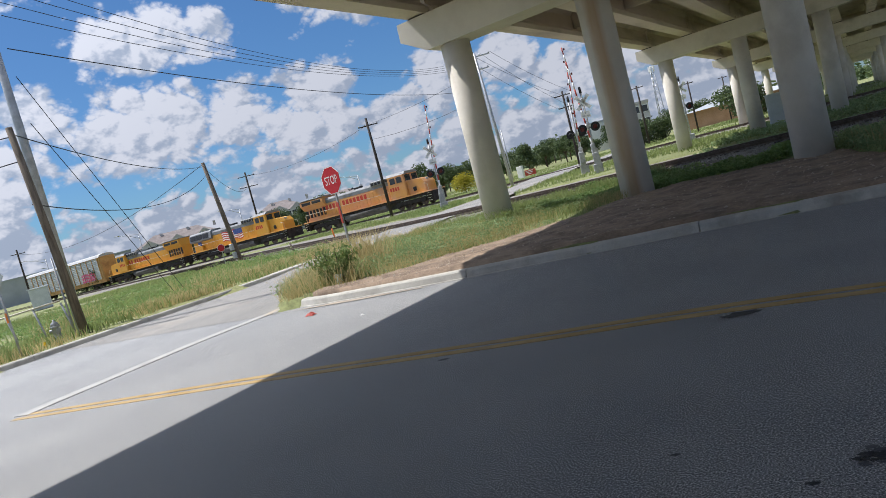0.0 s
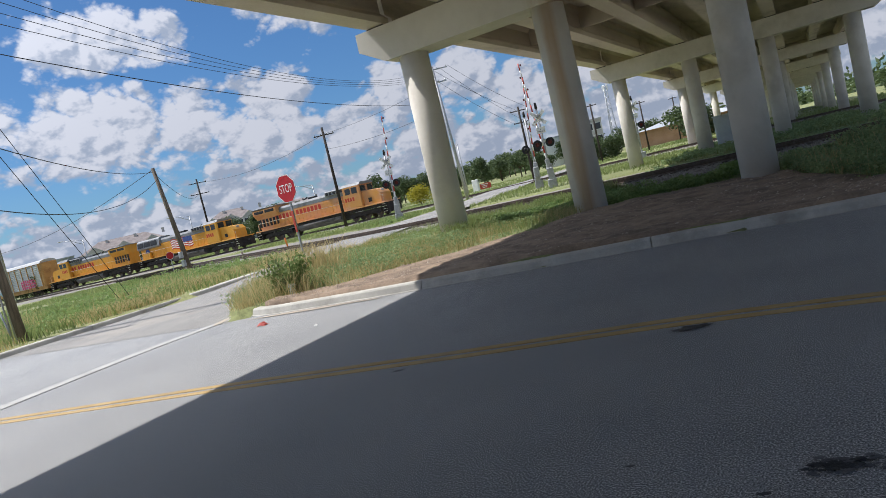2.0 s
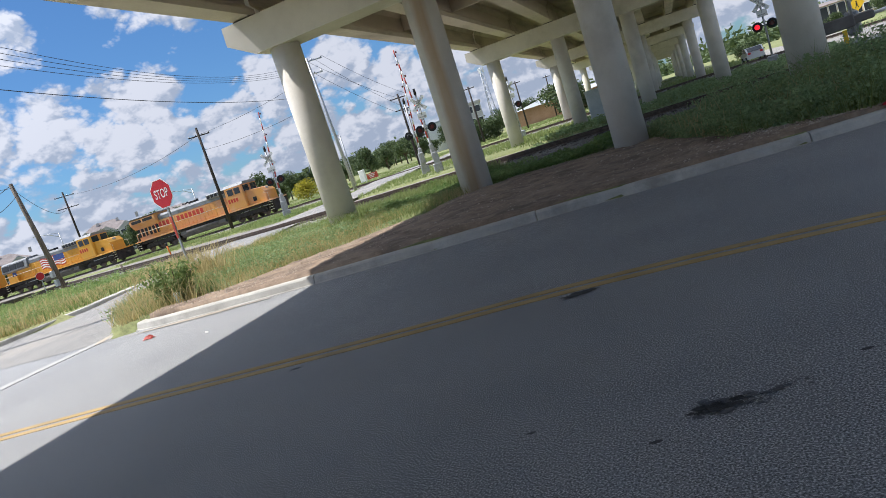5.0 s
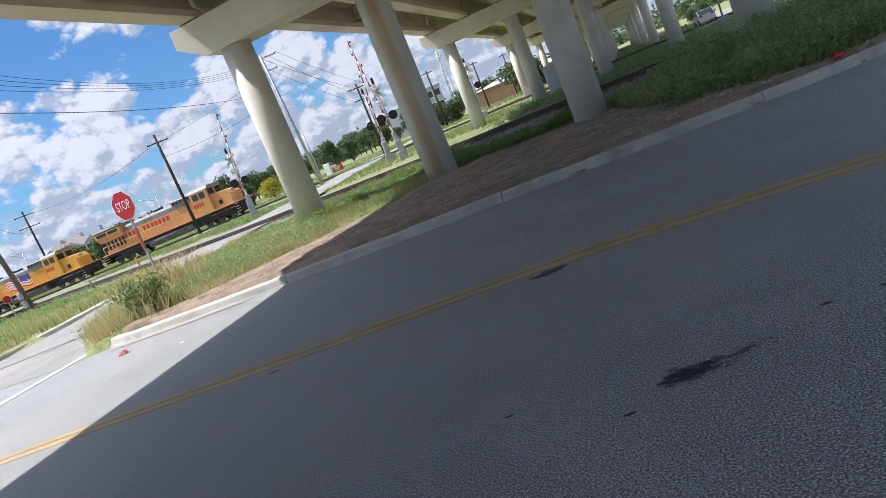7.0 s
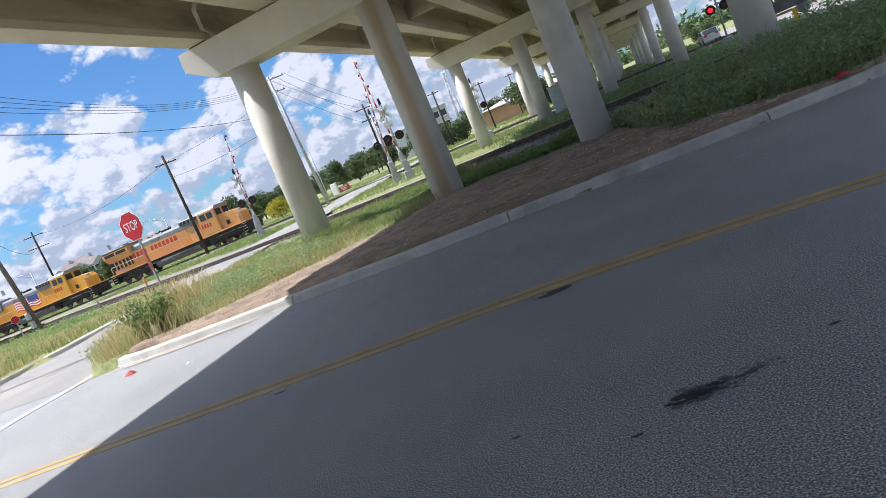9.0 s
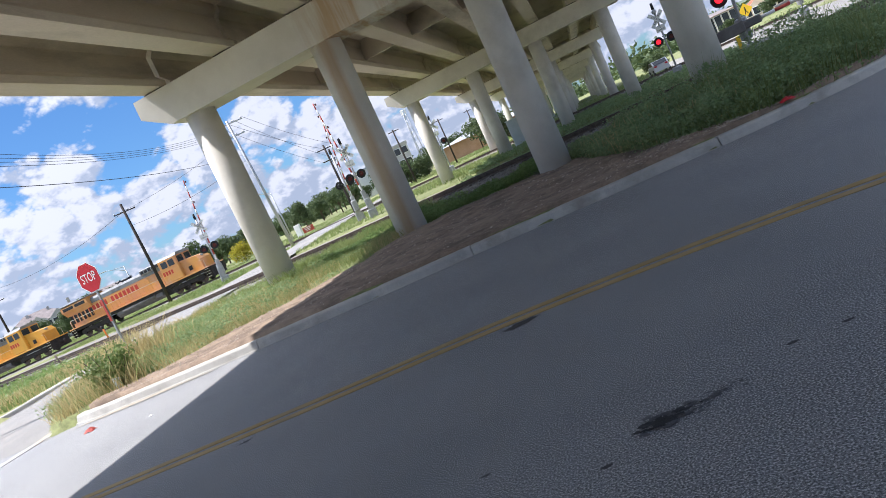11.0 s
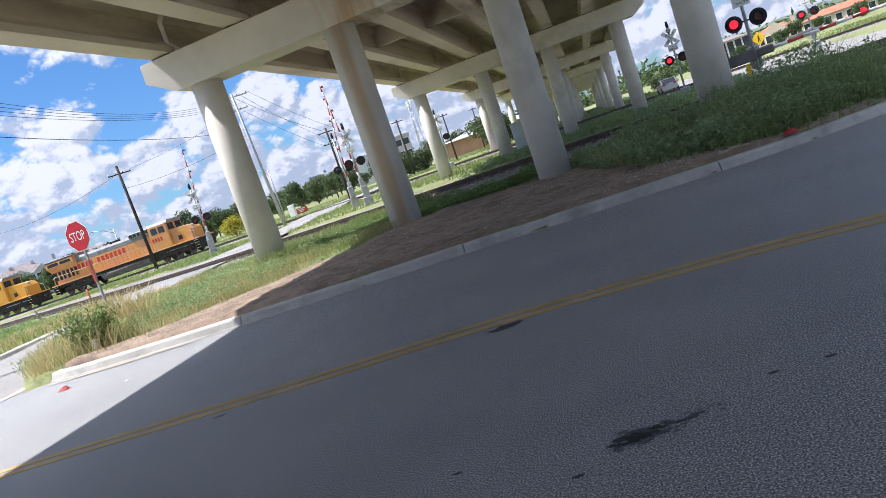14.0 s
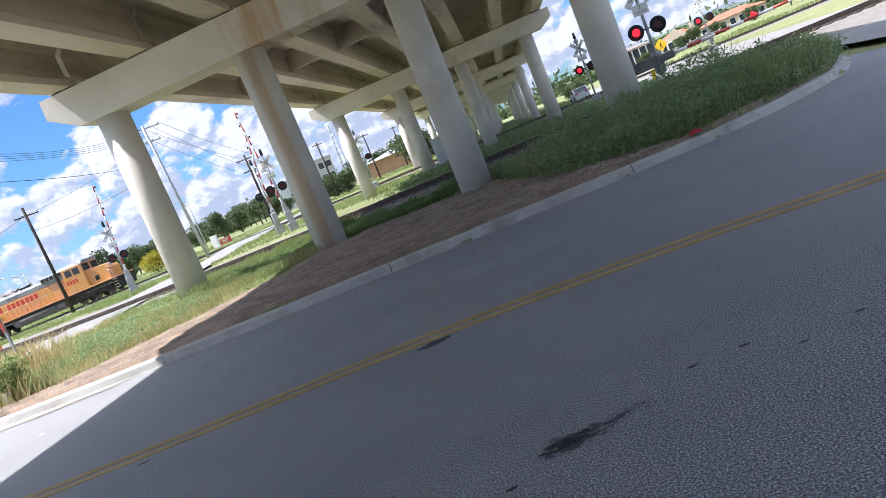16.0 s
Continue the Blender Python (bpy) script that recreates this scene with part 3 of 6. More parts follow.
def bridge_span():
    s = thing("bridge_span", "prestressed concrete girders carrying the overpass deck", "bridge deck", "spans of the overpass")
    for x in GIRD:
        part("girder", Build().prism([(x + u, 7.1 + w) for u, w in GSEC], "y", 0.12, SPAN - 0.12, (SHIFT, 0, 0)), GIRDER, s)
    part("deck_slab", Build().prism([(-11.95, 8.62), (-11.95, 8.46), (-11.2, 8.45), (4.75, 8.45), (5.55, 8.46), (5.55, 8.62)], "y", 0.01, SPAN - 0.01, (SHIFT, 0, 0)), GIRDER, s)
    for x in (-11.93, 5.25):
        part("parapet", Build().prism([(x, 8.62), (x + 0.28, 8.62), (x + 0.2, 9.42), (x + 0.04, 9.42)], "y", 0.01, SPAN - 0.01, (SHIFT, 0, 0)), BRIDGE, s)
    for k in range(6):
        for f in (0.5,):
            x0 = GIRD[k] + SHIFT * f
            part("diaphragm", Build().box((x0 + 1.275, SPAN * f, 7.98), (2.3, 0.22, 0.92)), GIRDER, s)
    return s


first = bent(True)
first.matrix_world = pose(0, FIRST_Y, -0.05)
plain = bent(False)
plain.matrix_world = pose(SHIFT, FIRST_Y + SPAN, -0.05)
for k in (-2, -1, 2, 3, 4, 5, 6, 7):
    copy_thing(plain, pose(SHIFT * k, FIRST_Y + SPAN * k, -0.05))
deck = bridge_span()
deck.matrix_world = pose(0, FIRST_Y, -0.05)
for k in (-2, -1, 1, 2, 3, 4, 5, 6):
    copy_thing(deck, pose(SHIFT * k, FIRST_Y + SPAN * k, -0.05))


# ---- railway ----
RAIL = [(-0.07, 0), (0.07, 0), (0.07, 0.015), (0.012, 0.03), (0.012, 0.11), (0.036, 0.12), (0.036, 0.155), (-0.036, 0.155), (-0.036, 0.12), (-0.012, 0.11), (-0.012, 0.03), (-0.07, 0.015)]


def track(path, label, near, z0=0.0):
    t = thing("railway_track", label, "railway track", "tracks", "structure")
    pts = line([(*p, z0) for p in path], 1.0)
    fine = line([(*p, z0) for p in path], 0.4) if near else pts
    bed = Build().sweep(fine, [(-9.5, -0.3), (-8.8, 0.1 if near else -0.2), (-5.5, 0.17 if near else -0.1), (-2.4, 0.2), (-1.5, 0.2), (1.5, 0.2), (2.2, 0.2), (3.2, 0.17), (5.0, 0.13), (7.0, 0.08), (7.4, -0.25)] if near else [(-9.5, -0.3), (-8.8, -0.2), (-5.5, -0.1), (-2.4, 0.2), (2.2, 0.2), (3.2, 0.15), (4.2, 0.06), (4.6, -0.25)])
    bed.v = [(x, y, z + (0.035 * noise.noise((x * 2.1, y * 2.1, 0)) + 0.02 * noise.noise((x * 6, y * 6, 4)) if z > 0 else 0)) for x, y, z in bed.v]
    part("ballast_bed", bed, BALLAST, t)
    for s in (-0.755, 0.755):
        part("rail", Build().sweep(pts, [(s + u, 0.245 + w) for u, w in RAIL]), STEEL, t)
    me = Build().box((0, 0, 0), (2.6, 0.22, 0.16), None, 0.015).mesh("tie")
    me.materials.append(TIE)
    rest, acc, made = Build(), 0.0, 0
    for a, b in zip(pts, pts[1:]):
        for k in range(2):
            q = (a[0] + (b[0] - a[0]) * k / 2, a[1] + (b[1] - a[1]) * k / 2)
            if not -70 < q[0] < 60:
                continue
            m = pose(q[0], q[1], z0 + 0.165, 0, 0, math.degrees(math.atan2(b[1] - a[1], b[0] - a[0])) + 90 + random.uniform(-1, 1))
            if near and -22 < q[0] < 12:
                ob = new("tie", me)
                ob.parent, ob.matrix_basis = t, m
            else:
                rest.box(m.translation, (2.6, 0.22, 0.16), m.to_3x3())
    part("far_ties", rest, TIE, t)["kind"] = "stuff"
    return t


track(NEAR_TRACK, "rusty railway track on grey ballast passing under the overpass", True)
track([(-300, TRAIN_Y), (-100, TRAIN_Y), (0, TRAIN_Y), (200, TRAIN_Y)], "railway track on ballast carrying the freight train", False, 0.06)


# ---- more materials ----
ARMOUR = material("yellow locomotive paint", (0.62, 0.295, 0.03), (0.70, 0.36, 0.045), 0.9, 0.5, 0.1, fine=0.1, grain=14, stain=(0.42, 0.22, 0.05), stain_scale=0.9, stain_amount=0.6, stretch=(1, 1, 0.6))
ARMOUR_FADED = material("faded orange locomotive paint", (0.56, 0.26, 0.13), (0.62, 0.30, 0.05), 0.35, 0.6, 0.1, fine=0.12, grain=14, stain=(0.62, 0.36, 0.25), stain_scale=0.3, stain_amount=0.9)
LOCO_GREY = material("grey locomotive paint", (0.17, 0.18, 0.19), (0.25, 0.26, 0.27), 1.2, 0.55, 0.1, fine=0.15, grain=14, stain=(0.07, 0.06, 0.055), stain_scale=0.7, stain_amount=0.7)
UNDER = material("grimy underframe", (0.022, 0.019, 0.017), (0.05, 0.042, 0.036), 2.5, 0.85, 0.4, fine=0.3, grain=20)
TANK = material("grey dusty tank steel", (0.10, 0.095, 0.09), (0.17, 0.16, 0.15), 1.5, 0.7, 0.2, fine=0.2, grain=16)
LETTER_RED = material("red lettering", (0.42, 0.03, 0.02), (0.50, 0.06, 0.03), 2, 0.6)
GLASS_DARK = material("dark window glass", (0.02, 0.025, 0.03), (0.03, 0.035, 0.04), 2, 0.08, spec=0.6)
RAIL_WHITE = material("pale handrail paint", (0.55, 0.50, 0.38), (0.65, 0.60, 0.48), 4, 0.6)
RACK_PANEL = material("galvanised rack panel", (0.36, 0.38, 0.39), (0.47, 0.49, 0.50), 1.5, 0.55, 0.2, metal=0.25, fine=0.15, grain=14, stain=(0.28, 0.24, 0.19), stain_scale=0.8, stain_amount=0.5)
RACK_TAN = material("tan rack paint", (0.42, 0.235, 0.075), (0.50, 0.30, 0.11), 1.2, 0.6, 0.2, fine=0.15, grain=12, stain=(0.20, 0.11, 0.05), stain_scale=0.9, stain_amount=0.7)
RACK_ROOF = material("white rack roof", (0.40, 0.40, 0.39), (0.50, 0.50, 0.49), 1.2, 0.5, fine=0.1, grain=12)
SPRAY = material("magenta spray paint", (0.50, 0.04, 0.13), (0.62, 0.10, 0.22), 2, 0.6)
SPRAY_BLUE = material("blue spray paint", (0.10, 0.28, 0.42), (0.20, 0.40, 0.52), 2, 0.6)
FLAG_BLUE = material("blue flag paint", (0.03, 0.06, 0.22), (0.06, 0.10, 0.30), 3, 0.6)
YELLOW_SIGN = material("yellow sign sheeting", (0.75, 0.48, 0.01), (0.80, 0.52, 0.02), 2, 0.5)
ORANGE = material("orange marker plastic", (0.65, 0.16, 0.01), (0.72, 0.2, 0.02), 2, 0.5)
RED_LAMP = glow("lit red lamp", (0.9, 0.012, 0.02), 1.2)
LENS_DARK = material("dark lamp lens", (0.10, 0.015, 0.015), (0.14, 0.02, 0.02), 3, 0.15, spec=0.6)
CABINET = material("pale cabinet paint", (0.50, 0.54, 0.56), (0.60, 0.63, 0.65), 1.5, 0.5, fine=0.1, grain=12)
STUCCO = material("pale apartment siding", (0.42, 0.41, 0.41), (0.52, 0.50, 0.49), 0.3, 0.85, fine=0.1, grain=3)
STUCCO_TAN = material("tan stucco", (0.50, 0.40, 0.30), (0.60, 0.50, 0.40), 0.3, 0.85, fine=0.1, grain=3)
SHINGLE = material("brown grey shingles", (0.19, 0.16, 0.15), (0.27, 0.235, 0.22), 0.6, 0.9, fine=0.25, grain=3)
RED_TILE = material("red roof tiles", (0.36, 0.12, 0.07), (0.44, 0.17, 0.10), 0.6, 0.9, fine=0.25, grain=3)
METAL_ROOF = material("grey metal siding", (0.34, 0.36, 0.38), (0.44, 0.46, 0.48), 0.1, 0.6, fine=0.08, grain=2)
BRICK = material("tan brick wall", (0.36, 0.21, 0.12), (0.44, 0.27, 0.17), 0.5, 0.9, fine=0.2, grain=4)
CAR_PAINT = material("silver car paint", (0.50, 0.51, 0.53), (0.56, 0.57, 0.58), 1, 0.3, metal=0.3)
TYRE = material("tyre rubber", (0.015, 0.015, 0.015), (0.03, 0.03, 0.03), 4, 0.9)
HILL = material("wooded hill", (0.07, 0.105, 0.07), (0.15, 0.185, 0.12), 0.02, 0.95, fine=0.5, grain=0.12, stain=(0.22, 0.20, 0.15), stain_scale=0.008, stain_amount=0.4)
BARK = material("bark", (0.07, 0.05, 0.035), (0.13, 0.10, 0.075), 4, 0.95, 0.8, fine=0.3, grain=20)
LEAF = material("tree leaves", (0.045, 0.078, 0.028), (0.115, 0.15, 0.06), 0.4, 0.7, island=0.75, translucent=0.25)
LEAF_LIGHT = material("light green leaves", (0.12, 0.18, 0.05), (0.27, 0.34, 0.12), 0.4, 0.7, island=0.75, translucent=0.42)
GRASS_DRY = material("dry grass blades", (0.37, 0.32, 0.13), (0.62, 0.50, 0.27), 0.5, 0.8, island=0.7, translucent=0.5)
GRASS_GREEN = material("green grass blades", (0.16, 0.215, 0.065), (0.33, 0.38, 0.15), 0.35, 0.75, island=0.7, translucent=0.5)
WEED = material("broadleaf weeds", (0.13, 0.22, 0.06), (0.31, 0.41, 0.15), 0.6, 0.7, island=0.7, translucent=0.42)
WEED_DULL = material("dull green weeds", (0.17, 0.255, 0.10), (0.38, 0.47, 0.23), 0.6, 0.75, island=0.7, translucent=0.42)
FLOWER = material("yellow flowering shrub", (0.25, 0.24, 0.02), (0.42, 0.36, 0.03), 0.5, 0.7, island=0.7, translucent=0.42)
PLASTIC = material("clouded plastic", (0.38, 0.45, 0.44), (0.5, 0.56, 0.55), 6, 0.3)


# ---- poles and wires ----
def utility_pole(at, height, radius, arms, mat, label, lean=(0, 0), turn=0.0):
    p = thing("utility_pole", label, "utility pole", "utility poles", at=at, turn=turn)
    part("post", Build().tube([(0, 0, -0.5), (lean[0] * 0.5, lean[1] * 0.5, height * 0.5), (lean[0], lean[1], height)], [radius, radius * 0.85, radius * 0.68], 14), mat, p)
    for z, length in arms:
        arm = part("crossarm", Build().box((lean[0] * z / height, lean[1] * z / height + radius, z), (length, 0.1, 0.12), None, 0.01), mat, p)
        for k in range(4):
            x = lean[0] + (k - 1.5) * length * 0.31
            part("insulator", Build().tube([(x, radius, z + 0.05), (x, radius, z + 0.12), (x, radius, z + 0.22)], [0.05, 0.07, 0.03], 8), GALV, arm)
    return p


utility_pole((-22.0, 12.7, 0), 7.1, 0.15, [], WOOD, "weathered wooden utility pole at the curb with conduit", (-0.25, -0.3))
utility_pole((-23.3, 13.3, 0), 13.5, 0.17, [(12.6, 2.6)], GALV, "tall grey pole behind the wooden pole", (0, 0), 60)
utility_pole((-44.8, 39.1, 0), 8.7, 0.21, [], WOOD, "leaning wooden pole in the grass with boxes at its foot", (-0.6, -0.55))
utility_pole((-50.8, 68.0, 0), 12.2, 0.2, [(11.3, 2.4)], DARK_WOOD, "dark creosoted utility pole with one crossarm", (0, 0), 30)
utility_pole((-32.5, 64.8, 0), 14.0, 0.18, [(13.7, 3.0), (12.4, 2.2)], GALV, "tall grey power pole with two crossarms", (-0.5, 0.0), 25)
utility_pole((-95.2, 88.2, 0), 13.6, 0.2, [(12.9, 3.0), (11.0, 3.2)], DARK_WOOD, "dark power pole with two crossarms beyond the field", (0, 0), 40)
utility_pole((-134, 66, 0), 11.0, 0.2, [(10.2, 2.4)], DARK_WOOD, "distant dark utility pole", (0, 0), 50)
utility_pole((-32.6, 83.9, 0), 9.6, 0.17, [(9.1, 2.2), (7.6, 1.8)], DARK_WOOD, "dark wooden pole behind the crossing signal", (0, 0), 20)
utility_pole((-30.6, 107.8, 0), 9.2, 0.17, [(8.9, 1.8)], DARK_WOOD, "dark wooden pole in the far grass", (0, 0), 10)
utility_pole((-25.5, 117.4, 0), 8.2, 0.15, [(7.9, 1.6)], DARK_WOOD, "thin dark pole near the low warehouse", (0, 0), 10)
utility_pole((-25.9, 147.9, 0), 9.0, 0.15, [(8.7, 1.6)], DARK_WOOD, "distant dark pole near the low warehouse", (0, 0), 10)


def wire(a, b, sag, radius=0.012, label="dark overhead cable hung between poles"):
    a, b = Vector(a), Vector(b)
    pts = [a.lerp(b, k / 20) - Vector((0, 0, sag * 4 * (k / 20) * (1 - k / 20))) for k in range(21)]
    return tagged(obj("overhead_cable", Build().tube(pts, radius, 6, False), WIRE), label, "cable", "overhead cables")


for k, dx in enumerate((-1.2, -0.4, 0.4, 1.2)):
    wire((-23.1 + dx * 0.05, 13.6 + dx * 0.09, 12.55 - 0.5 * k), (-32.9 + dx * 0.05, 64.8, 13.75 - 0.28 * k), 2.3 - 0.23 * k, 0.012, "dark power line strung between tall poles")
wire((-23.1, 13.6, 9.95), (-32.9, 64.7, 10.4), 1.05, 0.018, "thick communication cable between tall poles")
for k, dx in enumerate((-1.3, -0.4, 0.4, 1.3)):
    wire((-32.9 + dx * 0.9, 65.0 + dx * 0.45, 13.9), (-32.6 + dx * 0.8, 83.9 + dx * 0.3, 9.3 if k % 2 else 7.8), 0.3, 0.016)
wire((-22.25, 12.4, 6.9), (-45.35, 38.6, 8.4), 0.6, 0.018)
wire((-22.25, 12.4, 4.6), (-45.3, 38.65, 7.8), 1.2, 0.018)
wire((-45.4, 38.55, 8.6), (-134, 66, 10.2), 2.2, 0.022)
wire((-45.4, 38.55, 8.3), (-95.2, 88.2, 11.2), 1.5, 0.02)
wire((-50.8, 68.0, 11.4), (-95.2, 88.2, 13.0), 1.2, 0.02)
wire((-50.8, 68.0, 9.6), (-32.9, 64.7, 9.8), 0.5, 0.02)
wire((-50.8, 68.0, 11.4), (-32.9, 64.7, 12.4), 0.4, 0.016)
wire((-22.2, 12.4, 6.8), (-34, -6, 7.4), 0.5, 0.018)
wire((-22.2, 12.4, 6.0), (-34, -6, 5.8), 0.6, 0.018)
wire((-23.1, 13.6, 9.0), (-27.3, 20.6, 0.2), 0.0, 0.014, "guy wire of the tall pole")
wire((-23.1, 13.6, 7.4), (-26.6, 19.6, 0.2), 0.0, 0.014, "guy wire of the tall pole")
for x, y, z in ((-44.9, 38.7, 0.9), (-44.95, 38.65, 1.6)):
    tagged(obj("junction_box", Build().box((x + 0.2, y - 0.2, z), (0.3, 0.25, 0.5), None, 0.02), GALV), "small grey junction box on a wooden pole", "junction box")
tagged(obj("conduit", Build().tube([(-22.22, 12.48, 0), (-22.24, 12.44, 2.8)], 0.03, 8), GALV), "grey conduit running up the wooden pole", "conduit")


def street_light(azim, dist, height, arm):
    a = radians(azim)
    at = (0.7 + dist * math.sin(a), 0.4 + dist * math.cos(a), 0.0)
    s = thing("street_lamp", "grey cobra-head street lamp beyond the field", "street lamp", "street lamps", at=at, turn=-azim)
    part("pole", Build().tube([(0, 0, -0.5), (0, 0, height)], [0.14, 0.09], 10), GALV, s)
    part("arm", Build().tube([(0, 0, height - 0.9), (-arm * 0.5, 0, height + 0.1), (-arm, 0, height + 0.55)], 0.05, 8), GALV, s)
    part("arm_brace", Build().tube([(0, 0, height - 0.1), (-arm * 0.55, 0, height + 0.3)], 0.04, 8), GALV, s)
    part("lamp_head", Build().box((-arm - 0.4, 0, height + 0.55), (1.0, 0.36, 0.16), None, 0.06), GALV, s)


for azim, dist, height, arm in ((-56.2, 160, 9.0, 3.6), (-48.7, 160, 9.0, 3.6), (-39.1, 150, 9.1, 3.4), (-27.1, 118, 8.6, 1.6), (-62.5, 170, 9.0, 3.6)):
    street_light(azim, dist, height, arm)


# ---- signs ----
def octagon(r):
    return [(r / math.cos(math.pi / 8) * math.cos(math.pi / 8 + k * math.pi / 4), r / math.cos(math.pi / 8) * math.sin(math.pi / 8 + k * math.pi / 4)) for k in range(8)]


def stop_sign(at, turn, size, mount, post_h, label, lettered):
    s = thing("stop_sign", label, "stop sign", "stop signs", at=at, turn=turn)
    part("post", Build().box((0, 0.03, post_h / 2 - 0.2), (0.07, 0.045, post_h + 0.4), None, 0.008), GALV, s)
    plate = Build().prism([(u, w + mount) for u, w in octagon(size / 2)], "y", -0.004, 0.0)
    face = part("plate", plate, WHITE_PAINT, s, "white-edged octagonal plate")
    part("red_face", Build().prism([(u, w + mount) for u, w in octagon(size / 2 - 0.022)], "y", -0.008, -0.0042), RED_PAINT, face, "red octagonal face")
    if lettered:
        m = pose(0, -0.0105, mount - 0.005, 90, 0, 0) @ Matrix.Diagonal((0.86, 1.3, 1, 1))
        text_build("STOP", size * 0.335, WHITE_PAINT, face, "lettering", m, 0.001)
        part("reflector_strip", Build().box((0, -0.0, mount - size * 0.5 - 0.55), (0.075, 0.012, 0.6)), RED_DULL, s, "red reflective strip on the post")
    return s


stop_sign((-12.48, 15.36, 0), -7.0, 0.762, 2.75, 3.0, "red octagonal stop sign on a steel post in the grass", True)
stop_sign((-46.8, 39.1, 0), 40, 0.6, 1.75, 2.0, "small faded red octagonal sign in the far grass", False)
sg = thing("red_board", "small red board on a post in the far grass", "sign", at=(-82, 73, 0), turn=45)
part("board", Build().box((0, 0, 1.9), (1.1, 0.04, 0.8), None, 0.01), RED_DULL, sg)
part("post", Build().box((0, 0.05, 0.8), (0.09, 0.06, 2.2)), GALV, sg)
sg = thing("red_board", "low red warning board at the far road edge", "sign", at=(-41.2, 87.7, 0), turn=25)
part("board", Build().box((0, 0, 0.95), (1.5, 0.05, 0.75), None, 0.01), RED_DULL, sg)
for x in (-0.6, 0.6):
    part("post", Build().box((x, 0.06, 0.5), (0.08, 0.06, 1.2)), GALV, sg)
for k in range(3):
    part("lettering", Build().box((-0.1, -0.03, 1.18 - 0.2 * k), (1.0 - 0.2 * k, 0.006, 0.09)), WHITE_PAINT, sg, "illegible white line")
tagged(obj("white_pillar", Build().box((-45.5, 93.5, 1.0), (0.9, 0.5, 2.2), None, 0.04), WHITE_PAINT), "short white pillar by the far road", "pillar")
# sign seen from behind on a leaning post, with an orange marker
sg = thing("road_sign", "grey back of a road sign on a leaning post", "road sign", at=(-21.2, 10.25, 0), turn=4)
part("post", Build().tube([(0, 0, -0.2), (-0.18, 0, 2.9)], 0.032, 8), GALV, sg)
part("plate", Build().prism([(-0.17 + u, 2.55 + w) for u, w in ((-0.55, 0), (0, -0.55), (0.55, 0), (0, 0.55))], "y", -0.04, -0.035), GALV, sg, "grey diamond-shaped plate seen from behind")
part("marker", Build().box((-0.08, -0.045, 1.35), (0.09, 0.01, 0.3)), ORANGE, sg, "orange reflective marker")
tagged(obj("marker_post", Build().tube([(-30.6, 31.1, 0), (-30.8, 31.1, 0.95)], 0.06, 8), WOOD), "short dark stub post in the roadside grass", "post")
mk = thing("marker_post", "orange utility marker post by the track", "post", at=(-37, 42, 0))
part("stake", Build().tube([(0, 0, 0), (-0.1, 0, 1.1)], 0.06, 8), ORANGE, mk)
part("cap", Build().tube([(-0.1, 0, 1.0), (-0.11, 0, 1.25)], 0.075, 8), BLACK, mk)


# ---- crossing signals ----
def lamp_unit(s, x, z, lit, turn=0.0):
    d = part("backing_disc", Build().tube([(x, -0.16, z), (x, -0.13, z)], [0.305, 0.305], 24, smooth=False), BLACK, s, "black round backing disc")
    part("lamp", Build().tube([(x, -0.27, z), (x, -0.16, z)], [0.15, 0.13], 18, smooth=False), RED_LAMP if lit else LENS_DARK, d, "lit red lamp" if lit else "dark red lens")
    pts = [(0.16 * math.cos(a), 0.16 * math.sin(a)) for a in np.linspace(-0.3, math.pi + 0.3, 12)]
    part("hood", Build().strip([(x + u, -0.48, z + w) for u, w in pts], [(x + u, -0.16, z + w) for u, w in pts]), BLACK, d)
    part("rear_housing", Build().tube([(x, -0.13, z), (x, 0.05, z)], [0.16, 0.09], 14), BLACK, d)


